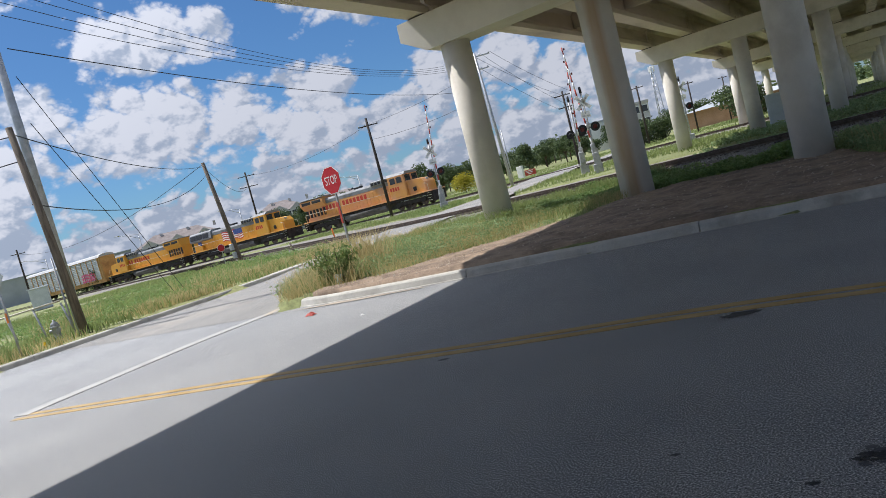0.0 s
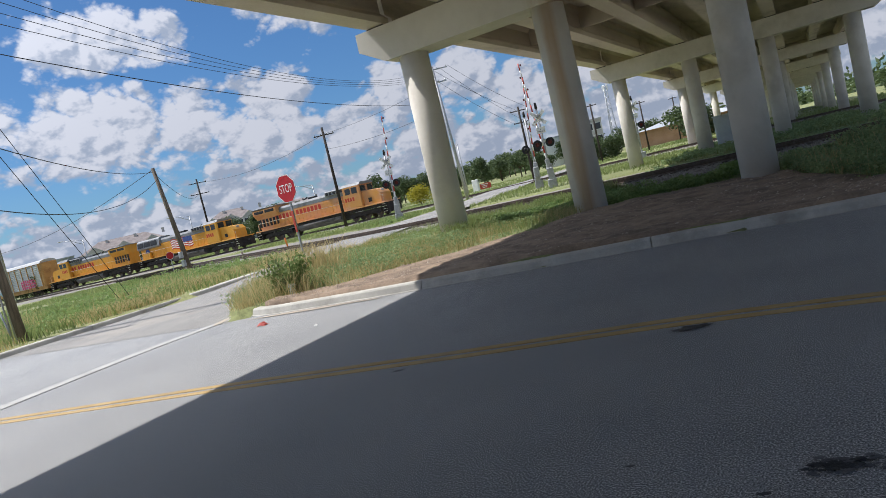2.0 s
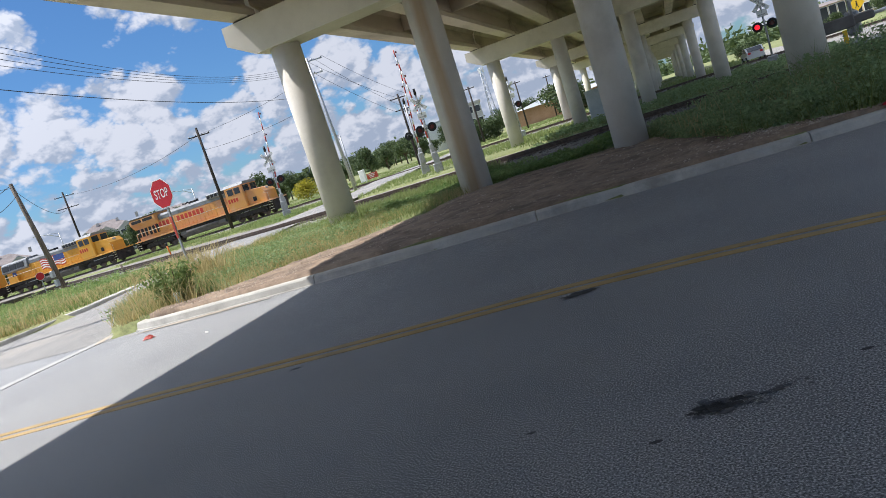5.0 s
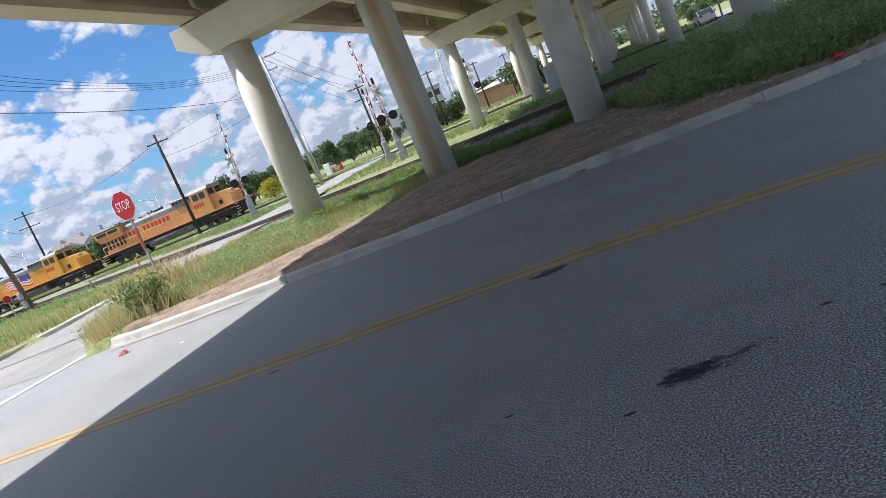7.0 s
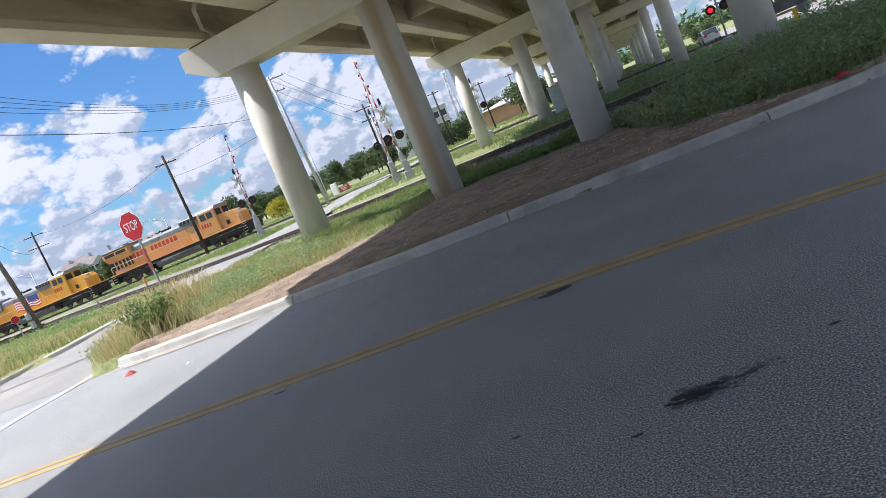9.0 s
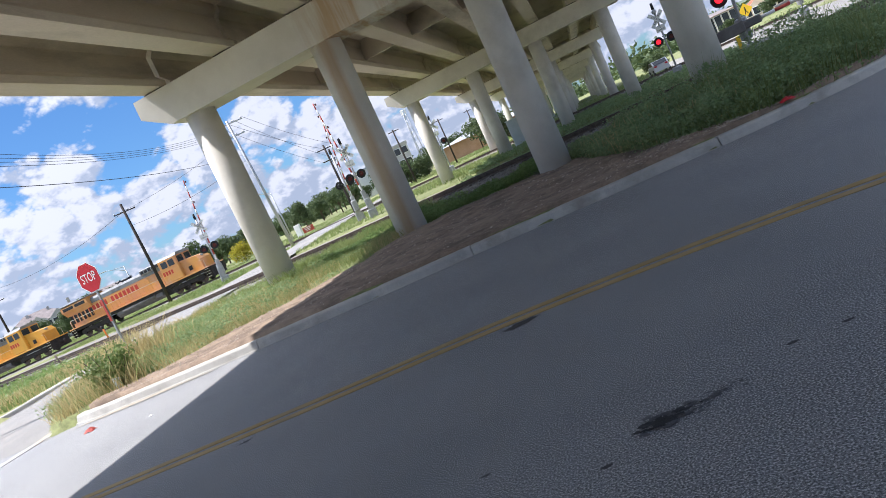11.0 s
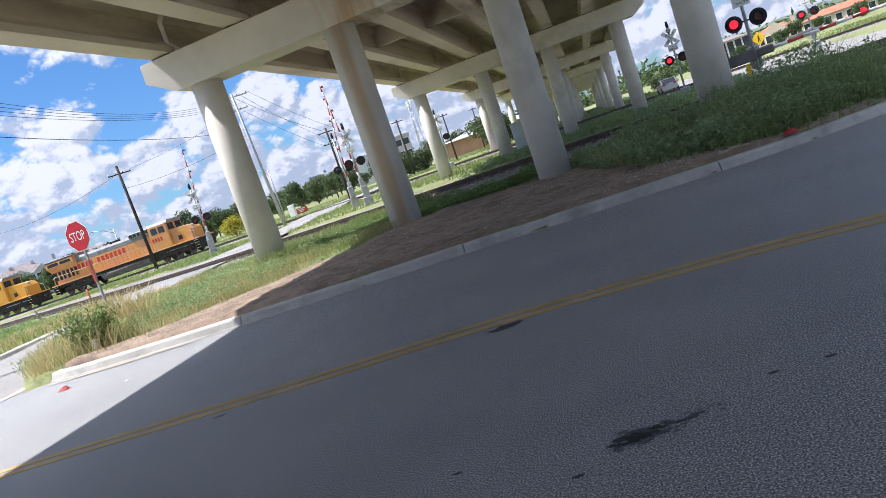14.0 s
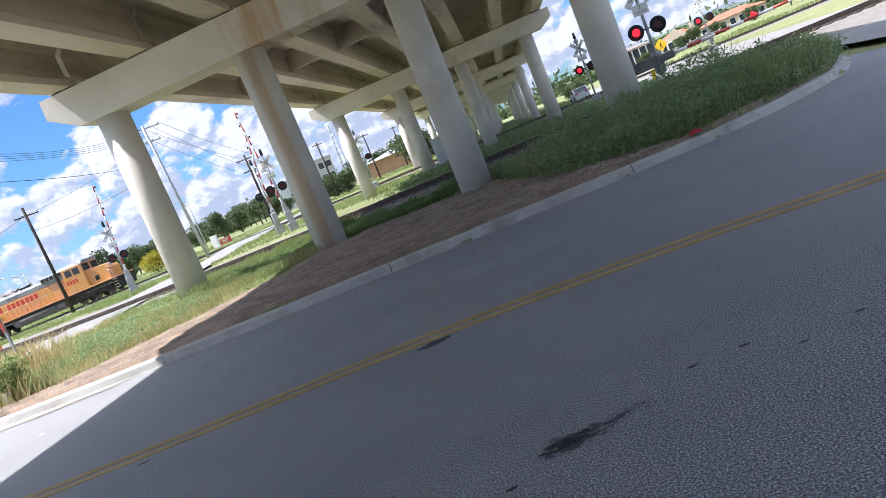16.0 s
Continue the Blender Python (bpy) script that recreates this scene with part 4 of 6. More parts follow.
def crossing_signal(at, turn, label, lit, gate, arm_side=1, arm_len=7.5, buck=True, up_by=0.3):
    s = thing("crossing_signal", label, "railway signal", "crossing signals", at=at, turn=turn)
    part("mast", Build().tube([(0, 0, 0), (0, 0, 4.9 + up_by * 1.6)], 0.062, 12), SILVER, s)
    part("base", Build().box((0, 0, 0.2), (0.6, 0.6, 0.9), None, 0.05), SILVER, s)
    part("finial", Build().tube([(0, 0, 4.9 + up_by * 1.6), (0, 0, 5.3 + up_by * 1.6)], [0.10, 0.08], 10), BLACK, s)
    if buck:
        for r, words in ((45, "CROSSING"), (-45, "RAILROAD")):
            b = part("crossbuck_blade", Build().box((0, 0, 0), (1.22, 0.012, 0.23), None, 0.004), WHITE_PAINT, s)
            b.matrix_basis = pose(0, -0.085 - 0.013 * (r > 0), 4.25 + up_by * 1.7, 0, r, 0)
            text_build(words, 0.16, BLACK, b, "lettering", pose(0, -0.009, 0, 90, 0, 0), 0.001)
        pl = part("track_plate", Build().box((0, -0.08, 3.55 + up_by * 1.3), (0.6, 0.012, 0.42), None, 0.004), WHITE_PAINT, s)
        text_build("2", 0.2, BLACK, pl, "lettering", pose(0, -0.089, 3.65 + up_by * 1.3, 90, 0, 0), 0.001)
        text_build("TRACKS", 0.13, BLACK, pl, "lettering", pose(0, -0.089, 3.46 + up_by * 1.3, 90, 0, 0), 0.001)
    part("lamp_bar", Build().tube([(-0.42, -0.02, 2.75 + up_by), (0.42, -0.02, 2.75 + up_by)], 0.03, 8), BLACK, s)
    lamp_unit(s, -0.42, 2.75 + up_by, lit == 1)
    lamp_unit(s, 0.42, 2.75 + up_by, lit == 2)
    part("bell", Build().tube([(0.0, -0.02, 4.6 + up_by), (0.0, -0.22, 4.6 + up_by)], [0.16, 0.1], 12), SILVER, s)
    if gate:
        g = part("gate_machine", Build().box((0, 0.3, 1.25), (0.42, 0.5, 0.85), None, 0.06), SILVER, s)
        up = gate == "up"
        ang = radians(86 if up else 2.0) * 1.0
        dx, dz = math.cos(ang) * arm_side, math.sin(ang)
        pivot = Vector((0.0, -0.02, 1.35))
        n = 14
        for k in range(n):
            a, b = pivot + Vector((dx, 0, dz)) * (0.6 + (arm_len - 0.6) * k / n), pivot + Vector((dx, 0, dz)) * (0.6 + (arm_len - 0.6) * (k + 1) / n)
            w = 0.062 - 0.022 * k / n
            part("arm_stripe", Build().tube([a, b], [w, w], 8), RED_DULL if k % 2 else WHITE_PAINT, g, "red arm stripe" if k % 2 else "white arm stripe")
        for f in (0.45, 0.75, 0.98):
            c = pivot + Vector((dx, 0, dz)) * arm_len * f
            off = Vector((-dz, 0, dx)) * 0.12 * (-1 if up else arm_side)
            part("arm_lamp", Build().box(c + off, (0.12, 0.12, 0.14), None, 0.02), RED_LAMP if not up else LENS_DARK, g)
        cw = pivot - Vector((dx, 0, dz)) * 1.0
        rot = Matrix.Rotation(-ang * arm_side, 3, "Y")
        for y in (-0.22, 0.28):
            part("counterweight", Build().box(pivot - Vector((dx, 0, dz)) * 0.75 + Vector((0, y, 0)), (1.6, 0.07, 0.42), rot, 0.05), SILVER if up else TANK, g, "dull counterweight arm")
        part("conversion_bracket", Build().box(pivot + Vector((dx, 0, dz)) * 0.25, (0.8, 0.4, 0.3), rot, 0.05), SILVER if up else TANK, g)
    return s


crossing_signal((-29.9, 47.5, 0.1), 28, "silver crossing signal with its gate arm raised", 0, "up", 1, 7.0, True)
crossing_signal((-16.05, 45.4, 0.1), 18, "silver crossing signal with crossbuck and raised gate", 0, "up", -1, 7.2, True)
crossing_signal((-18.6, 49.5, 0.1), 200, "second silver crossing signal seen from behind", 0, "up", -1, 7.0, False)
crossing_signal((-14.6, 65.6, 0.2), 10, "crossing signal between the bridge columns", 0, None)
crossing_signal((6.15, 29.2, 0.1), -8, "crossing signal with red lamp lit and its gate lowered", 1, "down", 1, 8.0, True, -0.15)
crossing_signal((5.5, 49.8, 0.1), -8, "crossing signal with red lamp lit beyond the columns", 1, None, -1, 1.2, True, -0.2)
crossing_signal((15.2, 56.5, 0.1), -10, "crossing signal with red lamp lit across the road", 1, "down", 1, 7.5, True, -0.1)
cb = thing("signal_cabinet", "grey metal signal cabinet beside a bridge column", "cabinet", at=(-5.7, 51.2, 0.05))
part("body", Build().box((0, 0, 1.05), (1.0, 0.8, 2.1), None, 0.03), CABINET, cb)
part("roof", Build().box((0, 0, 2.14), (1.1, 0.9, 0.08), None, 0.02), CABINET, cb)
part("door", Build().box((0, -0.41, 1.05), (0.85, 0.02, 1.85), None, 0.008), CABINET, cb)
cb = thing("signal_bungalow", "pale grey railway equipment cabinet in the field", "cabinet", at=(-86, 43.6, 0.1), turn=60)
part("body", Build().box((0, 0, 1.35), (2.0, 1.8, 2.5), None, 0.04), CABINET, cb)
part("roof", Build().box((0, 0, 2.68), (2.2, 2.0, 0.14), None, 0.04), CABINET, cb)
part("door", Build().box((-0.2, -0.91, 1.3), (0.9, 0.03, 2.0), None, 0.01), CABINET, cb)
sg = thing("pedestrian_sign", "yellow diamond pedestrian warning sign on a post", "road sign", at=(12.7, 61.2, 0.1), turn=-10)
part("post", Build().tube([(0, 0, 0), (0, 0, 2.5)], 0.035, 8), GALV, sg)
pl = part("plate", Build().prism([(u, 2.15 + w) for u, w in ((-0.53, 0), (0, -0.53), (0.53, 0), (0, 0.53))], "y", -0.045, -0.04), YELLOW_SIGN, sg)
part("symbol", Build().box((0, -0.049, 2.32), (0.09, 0.004, 0.09)).box((0, -0.049, 2.14), (0.1, 0.004, 0.22)).box((-0.07, -0.049, 1.95), (0.05, 0.004, 0.22), Matrix.Rotation(0.4, 3, "Y")).box((0.07, -0.049, 1.95), (0.05, 0.004, 0.22), Matrix.Rotation(-0.4, 3, "Y")), BLACK, pl, "plain black walking symbol")
tagged(obj("marker_post", Build().box((5.75, 28.7, 0.75), (0.14, 0.05, 0.9), None, 0.01), YELLOW_SIGN), "yellow marker post beside the crossing signal", "post")


# ---- roadside small things ----
hy = thing("fire_hydrant", "silver fire hydrant in the grass by the curb", "fire hydrant", at=(-22.4, 12.0, 0.12))
part("barrel", Build().tube([(0, 0, 0), (0, 0, 0.05), (0, 0, 0.06), (0, 0, 0.5), (0, 0, 0.52), (0, 0, 0.57)], [0.16, 0.16, 0.11, 0.11, 0.15, 0.15], 14), SILVER, hy)
part("bonnet", Build().tube([(0, 0, 0.57), (0, 0, 0.66), (0, 0, 0.72), (0, 0, 0.77)], [0.13, 0.1, 0.035, 0.03], 14), SILVER, hy)
for a in (0, 120, 240):
    c, s_ = math.cos(radians(a)), math.sin(radians(a))
    part("nozzle", Build().tube([(0, 0, 0.42), (c * 0.19, s_ * 0.19, 0.42)], 0.06, 10), SILVER, hy)
fe = thing("fence", "low rusty fence posts with a pale top rail", "fence")
FENCE = [(-27.6, 9.5), (-26.2, 10.3), (-24.7, 11.0), (-23.7, 11.5), (-22.9, 12.0), (-22.3, 12.6)]
for x, y in FENCE:
    part("post", Build().tube([(x, y, -0.1), (x - 0.12, y - 0.2, 1.35)], 0.032, 8), GALV, fe)
part("top_rail", Build().tube([(x - 0.12, y - 0.2, 1.22 + 0.04 * i) for i, (x, y) in enumerate(FENCE)], 0.03, 8), RAIL_WHITE, fe, "pale bent top rail")
tagged(obj("yellow_flag", Build().box((-21.3, 11.0, 0.3), (0.14, 0.01, 0.12)).tube([(-21.3, 11.0, 0.1), (-21.3, 11.0, 0.36)], 0.008, 5), YELLOW_SIGN), "small yellow utility flag in the grass", "flag")
for k in range(9):
    m = Matrix.Rotation(radians(40 + random.uniform(-25, 25)), 3, "Z")
    tagged(obj("railway_sleeper", Build().box((-52 + random.uniform(-5, 5), 41.5 + random.uniform(-2.2, 2.2), 0.26 + 0.18 * (k % 3)), (2.6, 0.24, 0.18), m, 0.02), TIE), "old dark railway sleeper lying on a pile", "sleeper", "pile of old sleepers")


def crumple(name, at, size, mat, label, category, flat=0.5):
    b, n = Build(), 9
    for j in range(n):
        for i in range(n):
            u, v = i / (n - 1) - 0.5, j / (n - 1) - 0.5
            h = max(0.0, 0.5 - (u * u + v * v) * 1.6) * flat * size * (0.7 + 0.9 * abs(noise.noise((u * 6 + at[0], v * 6 + at[1], 2))))
            b.v.append((at[0] + u * size * 1.5, at[1] + v * size, at[2] + 0.004 + h))
    for j in range(n - 1):
        for i in range(n - 1):
            b.face((j * n + i, j * n + i + 1, (j + 1) * n + i + 1, (j + 1) * n + i))
    return tagged(obj(name, b, mat), label, category)


crumple("litter", (-9.3, 10.1, 0.0), 0.15, RED_DULL, "crumpled red wrapper lying on the road", "litter", 0.9)
crumple("litter", (3.3, 12.9, 0.2), 0.16, RED_PAINT, "red wrapper at the grass edge of the curb", "litter", 0.9)
crumple("litter", (-7.3, 9.3, 0.0), 0.05, WHITE_PAINT, "tiny white scrap on the road", "litter", 0.9)
cu = thing("drink_cup", "clouded plastic cup tossed at the foot of the bush", "litter", at=(-10.45, 12.35, 0.12))
part("cup", Build().tube([(0, 0, 0.0), (0.03, 0, 0.16), (0.05, 0, 0.3)], [0.055, 0.07, 0.08], 14), PLASTIC, cu)
part("lid", Build().tube([(0.05, 0, 0.3), (0.055, 0, 0.32)], 0.085, 14), PLASTIC, cu)


def blotch(name, cx, cy, rx, ry, turn, mat, label, z=0.004, seed=0):
    b, n = Build(), 40
    b.v.append((cx, cy, z))
    for k in range(n):
        a = 2 * math.pi * k / n
        r = 1 + 0.55 * noise.noise((math.cos(a) * 2.3 + seed, math.sin(a) * 2.3, seed)) + 0.25 * noise.noise((math.cos(a) * 7, math.sin(a) * 7, seed + 3))
        u, w = rx * r * math.cos(a), ry * r * math.sin(a)
        b.v.append((cx + u * math.cos(turn) - w * math.sin(turn), cy + u * math.sin(turn) + w * math.cos(turn), z))
    for k in range(n):
        b.face((0, 1 + k, 1 + (k + 1) % n))
    return tagged(obj(name, b, mat), label, "stain", "stains on the road", "structure")


ro = np.random.RandomState(8)
for k in range(130):
    t_ = ro.rand() ** 1.9
    w_ = 0.05 * (1.1 - 0.75 * t_)
    g_ = ro.normal()
    x_, y_ = 0.36 + 0.5 * t_ + 0.045 * ro.normal(), 3.87 + 0.18 * t_ + w_ * g_
    q_ = (0.004 + 0.013 * ro.rand()) * (1.25 - 0.8 * t_)
    inner = abs(g_) < 0.9 and t_ < 0.45
    blotch("oil_spot", x_, y_, q_ * 1.6, q_, 0.3, OIL if inner else OIL_THIN, "black oil spot on the asphalt" if inner else "thin dark oil spot on asphalt", 0.004 + 0.00002 * k, 40 + k)
for i, (x, y, r) in enumerate([(-0.72, 6.62, 0.17), (1.45, 4.35, 0.035), (1.7, 4.15, 0.03), (1.15, 4.3, 0.035), (0.1, 3.6, 0.035), (-0.6, 3.9, 0.03), (-3.6, 6.15, 0.07), (2.05, 4.3, 0.03)]):
    blotch("tar_spot", x, y, r, r * 0.45, 0.3, OIL, "small dark tar spot on the asphalt", 0.0065 if i == 0 else 0.004, 5 + i)


# sandy patches washed out at the street mouth, loose stones on the dirt
SAND = material("pale sand", (0.38, 0.32, 0.25), (0.47, 0.41, 0.33), 3.0, 0.95, 0.6, fine=0.3, grain=40)
for i, (x, y, rx, ry, tn) in enumerate([(-9.0, 11.05, 1.5, 0.1, 0.03), (-11.7, 11.3, 0.4, 0.12, 2.0)]):
    blotch("sand_patch", x, y, rx, ry, tn, SAND, "pale sand washed over the street mouth", 0.013 + 0.001 * i, 20 + i)
STONE = material("loose stone", (0.34, 0.27, 0.20), (0.52, 0.44, 0.36), 2.0, 0.95, island=0.8)
rs = np.random.RandomState(17)
st = Build()
for _ in range(2600):
    x = -10.4 + 17 * rs.rand()
    y = curb_y(x) + 0.32 + (dirt_far(x) - curb_y(x) - 0.4) * rs.rand()
    q = 0.008 + 0.03 * rs.rand() ** 3
    lump = 0.028 * noise.noise((x * 3, y * 3, 1)) + 0.05 * noise.noise((x * 0.8, y * 0.8, 4))
    z = max(ground_z(x, y), 0.12) + 0.05 + lump
    o = len(st.v)
    st.v += [(x - q, y, z), (x + q, y, z), (x, y - q * 0.8, z), (x, y + q * 0.8, z), (x + q * 0.2, y, z + q * 0.8)]
    for f in ((0, 2, 4), (2, 1, 4), (1, 3, 4), (3, 0, 4)):
        st.face([o + k for k in f])
tagged(obj("loose_stones", st, STONE), "loose stones and clods on the bare dirt", "stones", kind="stuff")
bl = Build()
for _ in range(14000):
    x = -16 + 24 * rs.rand()
    y = track_y(x) - 7.0 + 11.3 * rs.rand()
    if on_road(x, y):
        continue
    d = abs(y - track_y(x))
    z = float(np.interp(d, [0, 2.2, 3.2, 5.0, 7.0], [0.2, 0.2, 0.17, 0.13, 0.08])) + 0.03 * noise.noise((x * 2.1, y * 2.1, 0))
    q = 0.03 + 0.03 * rs.rand()
    o = len(bl.v)
    a = rs.rand() * 3
    c_, s_ = math.cos(a) * q, math.sin(a) * q
    bl.v += [(x - c_, y - s_, z - 0.01), (x + c_, y + s_, z - 0.01), (x + s_, y - c_, z - 0.01), (x - s_, y + c_, z - 0.01), (x, y, z + q * 0.9)]
    for f in ((0, 2, 4), (2, 1, 4), (1, 3, 4), (3, 0, 4)):
        bl.face([o + k for k in f])
tagged(obj("ballast_stones", bl, BALLAST), "grey crushed ballast stones round the near track", "stones", kind="stuff")


# ---- freight train ----
RAIL_TOP = 0.455


def truck(parent, x, wheels, wheel_r, spread):
    t = part("truck", Build().box((x, 0, wheel_r + 0.12), (spread * (wheels - 1) + 0.5, 2.0, 0.35), None, 0.05), UNDER, parent, "grimy bogie")
    for y in (-1.12, 1.12):
        h = spread * (wheels - 1) / 2
        out = [(x - h - 0.55, 0.62), (x - h - 0.4, 0.95), (x - h + 0.3, 1.05), (x + h - 0.3, 1.05), (x + h + 0.4, 0.95), (x + h + 0.55, 0.62), (x + h + 0.2, 0.42), (x + h - 0.5, 0.62), (x - h + 0.5, 0.62), (x - h - 0.2, 0.42)]
        part("side_frame", Build().prism(out, "y", y - 0.07, y + 0.07), UNDER, t)
    for k in range(wheels):
        wx = x + (k - (wheels - 1) / 2) * spread
        for y in (-0.8, 0.8):
            part("wheel", Build().tube([(wx, y - 0.07, wheel_r), (wx, y + 0.07, wheel_r)], wheel_r, 22, smooth=False), STEEL, t)
        for y in (-1.2, 1.2):
            part("axle_box", Build().box((wx, y, wheel_r), (0.36, 0.16, 0.34), None, 0.04), UNDER, t)
    return t


def coupler(parent, x, s):
    part("coupler", Build().box((x + s * 0.15, 0, 0.88), (0.7, 0.22, 0.26), None, 0.04).box((x + s * 0.45, 0.05, 0.88), (0.25, 0.36, 0.32), None, 0.06), UNDER, parent)


def bars(parent, x0, z0, count, w, h, gap, mat, y, name="lettering", label="row of plain red letter-sized bars"):
    b = Build()
    for k in range(count):
        b.box((x0 + k * (w + gap), y, z0), (w, 0.006, h), None, 0)
    return part(name, b, mat, parent, label)


def locomotive(at, face, body_mat, label, radiator, flag, faded):
    """Six-axle diesel; its cab end points along face * x."""
    lo = thing("locomotive", label, "locomotive", "locomotives of the train", at=at)
    f = face

    def X(a, b):
        return ((a + b) / 2 * f, b - a)

    part("underframe", Build().box((0, 0, 1.32), (21.2, 2.7, 0.34), None, 0.04), UNDER, lo)
    part("walkway", Build().box((0, 0, 1.55), (21.4, 3.05, 0.13), None, 0.02), body_mat, lo, "yellow walkway edge")
    part("fuel_tank", Build().prism([(-1.3, 1.15), (-1.35, 0.75), (-1.0, 0.38), (1.0, 0.38), (1.35, 0.75), (1.3, 1.15)], "x", -3.6, 3.4), TANK, lo, "dusty grey fuel tank")
    part("air_reservoir", Build().tube([(-2.6, -1.32, 1.0), (2.4, -1.32, 1.0)], 0.17, 12), TANK, lo)
    for x in (-7.1, 7.1):
        truck(lo, x, 3, 0.53, 1.85)
    # long hood and its doors
    c, w = X(-10.2, 4.6)
    part("long_hood", Build().box((c, 0, 2.52), (w, 1.9, 1.86), None, 0.05), body_mat, lo)
    part("hood_roof", Build().prism([(-0.96, 3.44), (-0.96, 3.86), (-0.78, 4.12), (0.78, 4.12), (0.96, 3.86), (0.96, 3.44)], "x", min(-10.2 * f, 4.6 * f), max(-10.2 * f, 4.6 * f)), LOCO_GREY, lo, "grey hood roof")
    for k in range(17):
        x = (-6.1 + k * 0.62) * f
        part("hood_door", Build().box((x, -0.965, 2.5), (0.56, 0.03, 1.55), None, 0.012), body_mat, lo)
    # radiator housing
    c, w = X(-10.5, -6.4)
    if radiator == "wing":
        part("radiator_housing", Build().prism([(-0.96, 3.1), (-1.52, 3.75), (-1.52, 4.3), (-1.25, 4.42), (1.25, 4.42), (1.52, 4.3), (1.52, 3.75), (0.96, 3.1)], "x", c - w / 2, c + w / 2), body_mat, lo, "flared radiator housing")
        part("radiator_roof", Build().box((c, 0, 4.47), (w + 0.3, 3.1, 0.12), None, 0.03), LOCO_GREY, lo, "grey overhanging radiator roof")
        for k in range(2):
            part("radiator_grille", Build().box((c + (k - 0.5) * 1.85, -1.53, 4.02), (1.6, 0.03, 0.36), None, 0.01), BLACK, lo, "dark radiator grille")
        for k in range(6):
            part("louvre", Build().box((c + (k - 2.5) * 0.62, -0.985, 2.55), (0.4, 0.03, 1.0), None, 0.01), BLACK, lo, "dark upright air intake")
    else:
        part("radiator_housing", Build().prism([(-0.96, 3.0), (-1.3, 3.2), (-1.1, 4.2), (-0.8, 4.4), (0.8, 4.4), (1.1, 4.2), (1.3, 3.2), (0.96, 3.0)], "x", c - w / 2, c + w / 2 + 1.0), LOCO_GREY, lo, "sloping grey radiator housing")
        for k in range(3):
            part("radiator_grille", Build().box((c + (k - 1) * 1.5 + 0.3, -1.23, 3.72), (1.35, 0.03, 0.72), Matrix.Rotation(-0.2, 3, "X"), 0.01), BLACK, lo, "black radiator screen")
        part("side_box", Build().box((c, -1.2, 2.0), (1.4, 0.5, 0.8), None, 0.04), body_mat, lo)
    # dynamic brake hatch and exhaust
    c, w = X(1.6, 4.6)
    part("brake_housing", Build().box((c, 0, 4.1), (w, 2.3, 0.62), None, 0.08), LOCO_GREY, lo, "grey brake grid housing")
    for k in range(5):
        part("vent", Build().box((c + (k - 2) * 0.55, -1.16, 4.1), (0.4, 0.03, 0.36), None, 0.01), BLACK, lo, "dark brake vent")
    part("exhaust_stack", Build().box((-1.2 * f, 0, 4.25), (1.1, 0.7, 0.3), None, 0.04), BLACK, lo)
    part("horn", Build().tube([(-2.6 * f, 0.0, 4.25), (-2.6 * f + 0.5, 0, 4.4)], [0.05, 0.12], 8).tube([(-2.6 * f, 0.15, 4.25), (-2.6 * f - 0.4, 0.15, 4.4)], [0.05, 0.11], 8), BLACK, lo)
    # cab and nose
    c, w = X(4.6, 7.2)
    cabp = part("cab", Build().box((c, 0, 3.0), (w, 3.0, 2.8), None, 0.1), body_mat, lo)
    part("cab_roof", Build().prism([(-1.5, 4.3), (-1.2, 4.62), (1.2, 4.62), (1.5, 4.3)], "x", c - w / 2 - 0.05, c + w / 2 + 0.12), LOCO_GREY, lo, "grey cab roof")
    for k in range(2):
        part("side_window", Build().box((c + (k - 0.5) * 1.0, -1.505, 3.75), (0.8, 0.03, 0.72), None, 0.03), GLASS_DARK, cabp, "dark cab window")
    for y in (-0.75, 0.75):
        part("windshield", Build().box(((7.22) * f, y, 3.8), (0.03, 1.1, 0.75), None, 0.03), GLASS_DARK, cabp, "dark windshield")
    xs = sorted((7.15 * f, 9.6 * f))
    nose = [(7.15 * f, 1.6), (9.75 * f, 1.6), (9.75 * f, 2.75), (9.3 * f, 3.25), (7.15 * f, 3.45)]
    part("nose", Build().prism(nose, "y", -1.15, 1.15), body_mat, lo)
    part("headlight", Build().box((9.45 * f, 0, 3.1), (0.2, 0.5, 0.26), None, 0.04), SILVER, lo)
    part("nose_door", Build().box((8.2 * f, -1.165, 2.2), (0.5, 0.03, 0.5), None, 0.01), BLACK, lo, "dark hatch")
    part("pilot", Build().prism([(10.35 * f, 0.25), (10.75 * f, 0.3), (10.6 * f, 1.3), (10.35 * f, 1.5)], "y", -1.4, 1.4), UNDER, lo)
    part("rear_plate", Build().box((-10.6 * f, 0, 0.95), (0.1, 2.7, 1.0), None, 0.02), UNDER, lo)
    coupler(lo, 10.75 * f, f)
    coupler(lo, -10.75 * f, -f)
    # steps and handrails
    for x in (10.2 * f, -10.2 * f):
        for y in (-1.35, 1.35):
            st = part("step_well", Build().box((x - 0.32, y, 0.95), (0.04, 0.3, 1.1)), UNDER, lo)
            part("step_well", Build().box((x + 0.32, y, 0.95), (0.04, 0.3, 1.1)), UNDER, lo)
            for k in range(4):
                part("step", Build().box((x, y, 0.45 + 0.3 * k), (0.62, 0.3, 0.04)), RAIL_WHITE, st)
            part("grab_rail", Build().tube([(x, y, 1.5), (x, y, 2.45), (x - 0.5 * (1 if x > 0 else -1), y, 2.6)], 0.022, 6), RAIL_WHITE, lo, "pale grab rail")
    rail = Build()
    x0, x1 = sorted((-10.0 * f, 4.5 * f))
    rail.tube([(x0, -1.46, 2.55), (x1, -1.46, 2.55)], 0.024, 6)
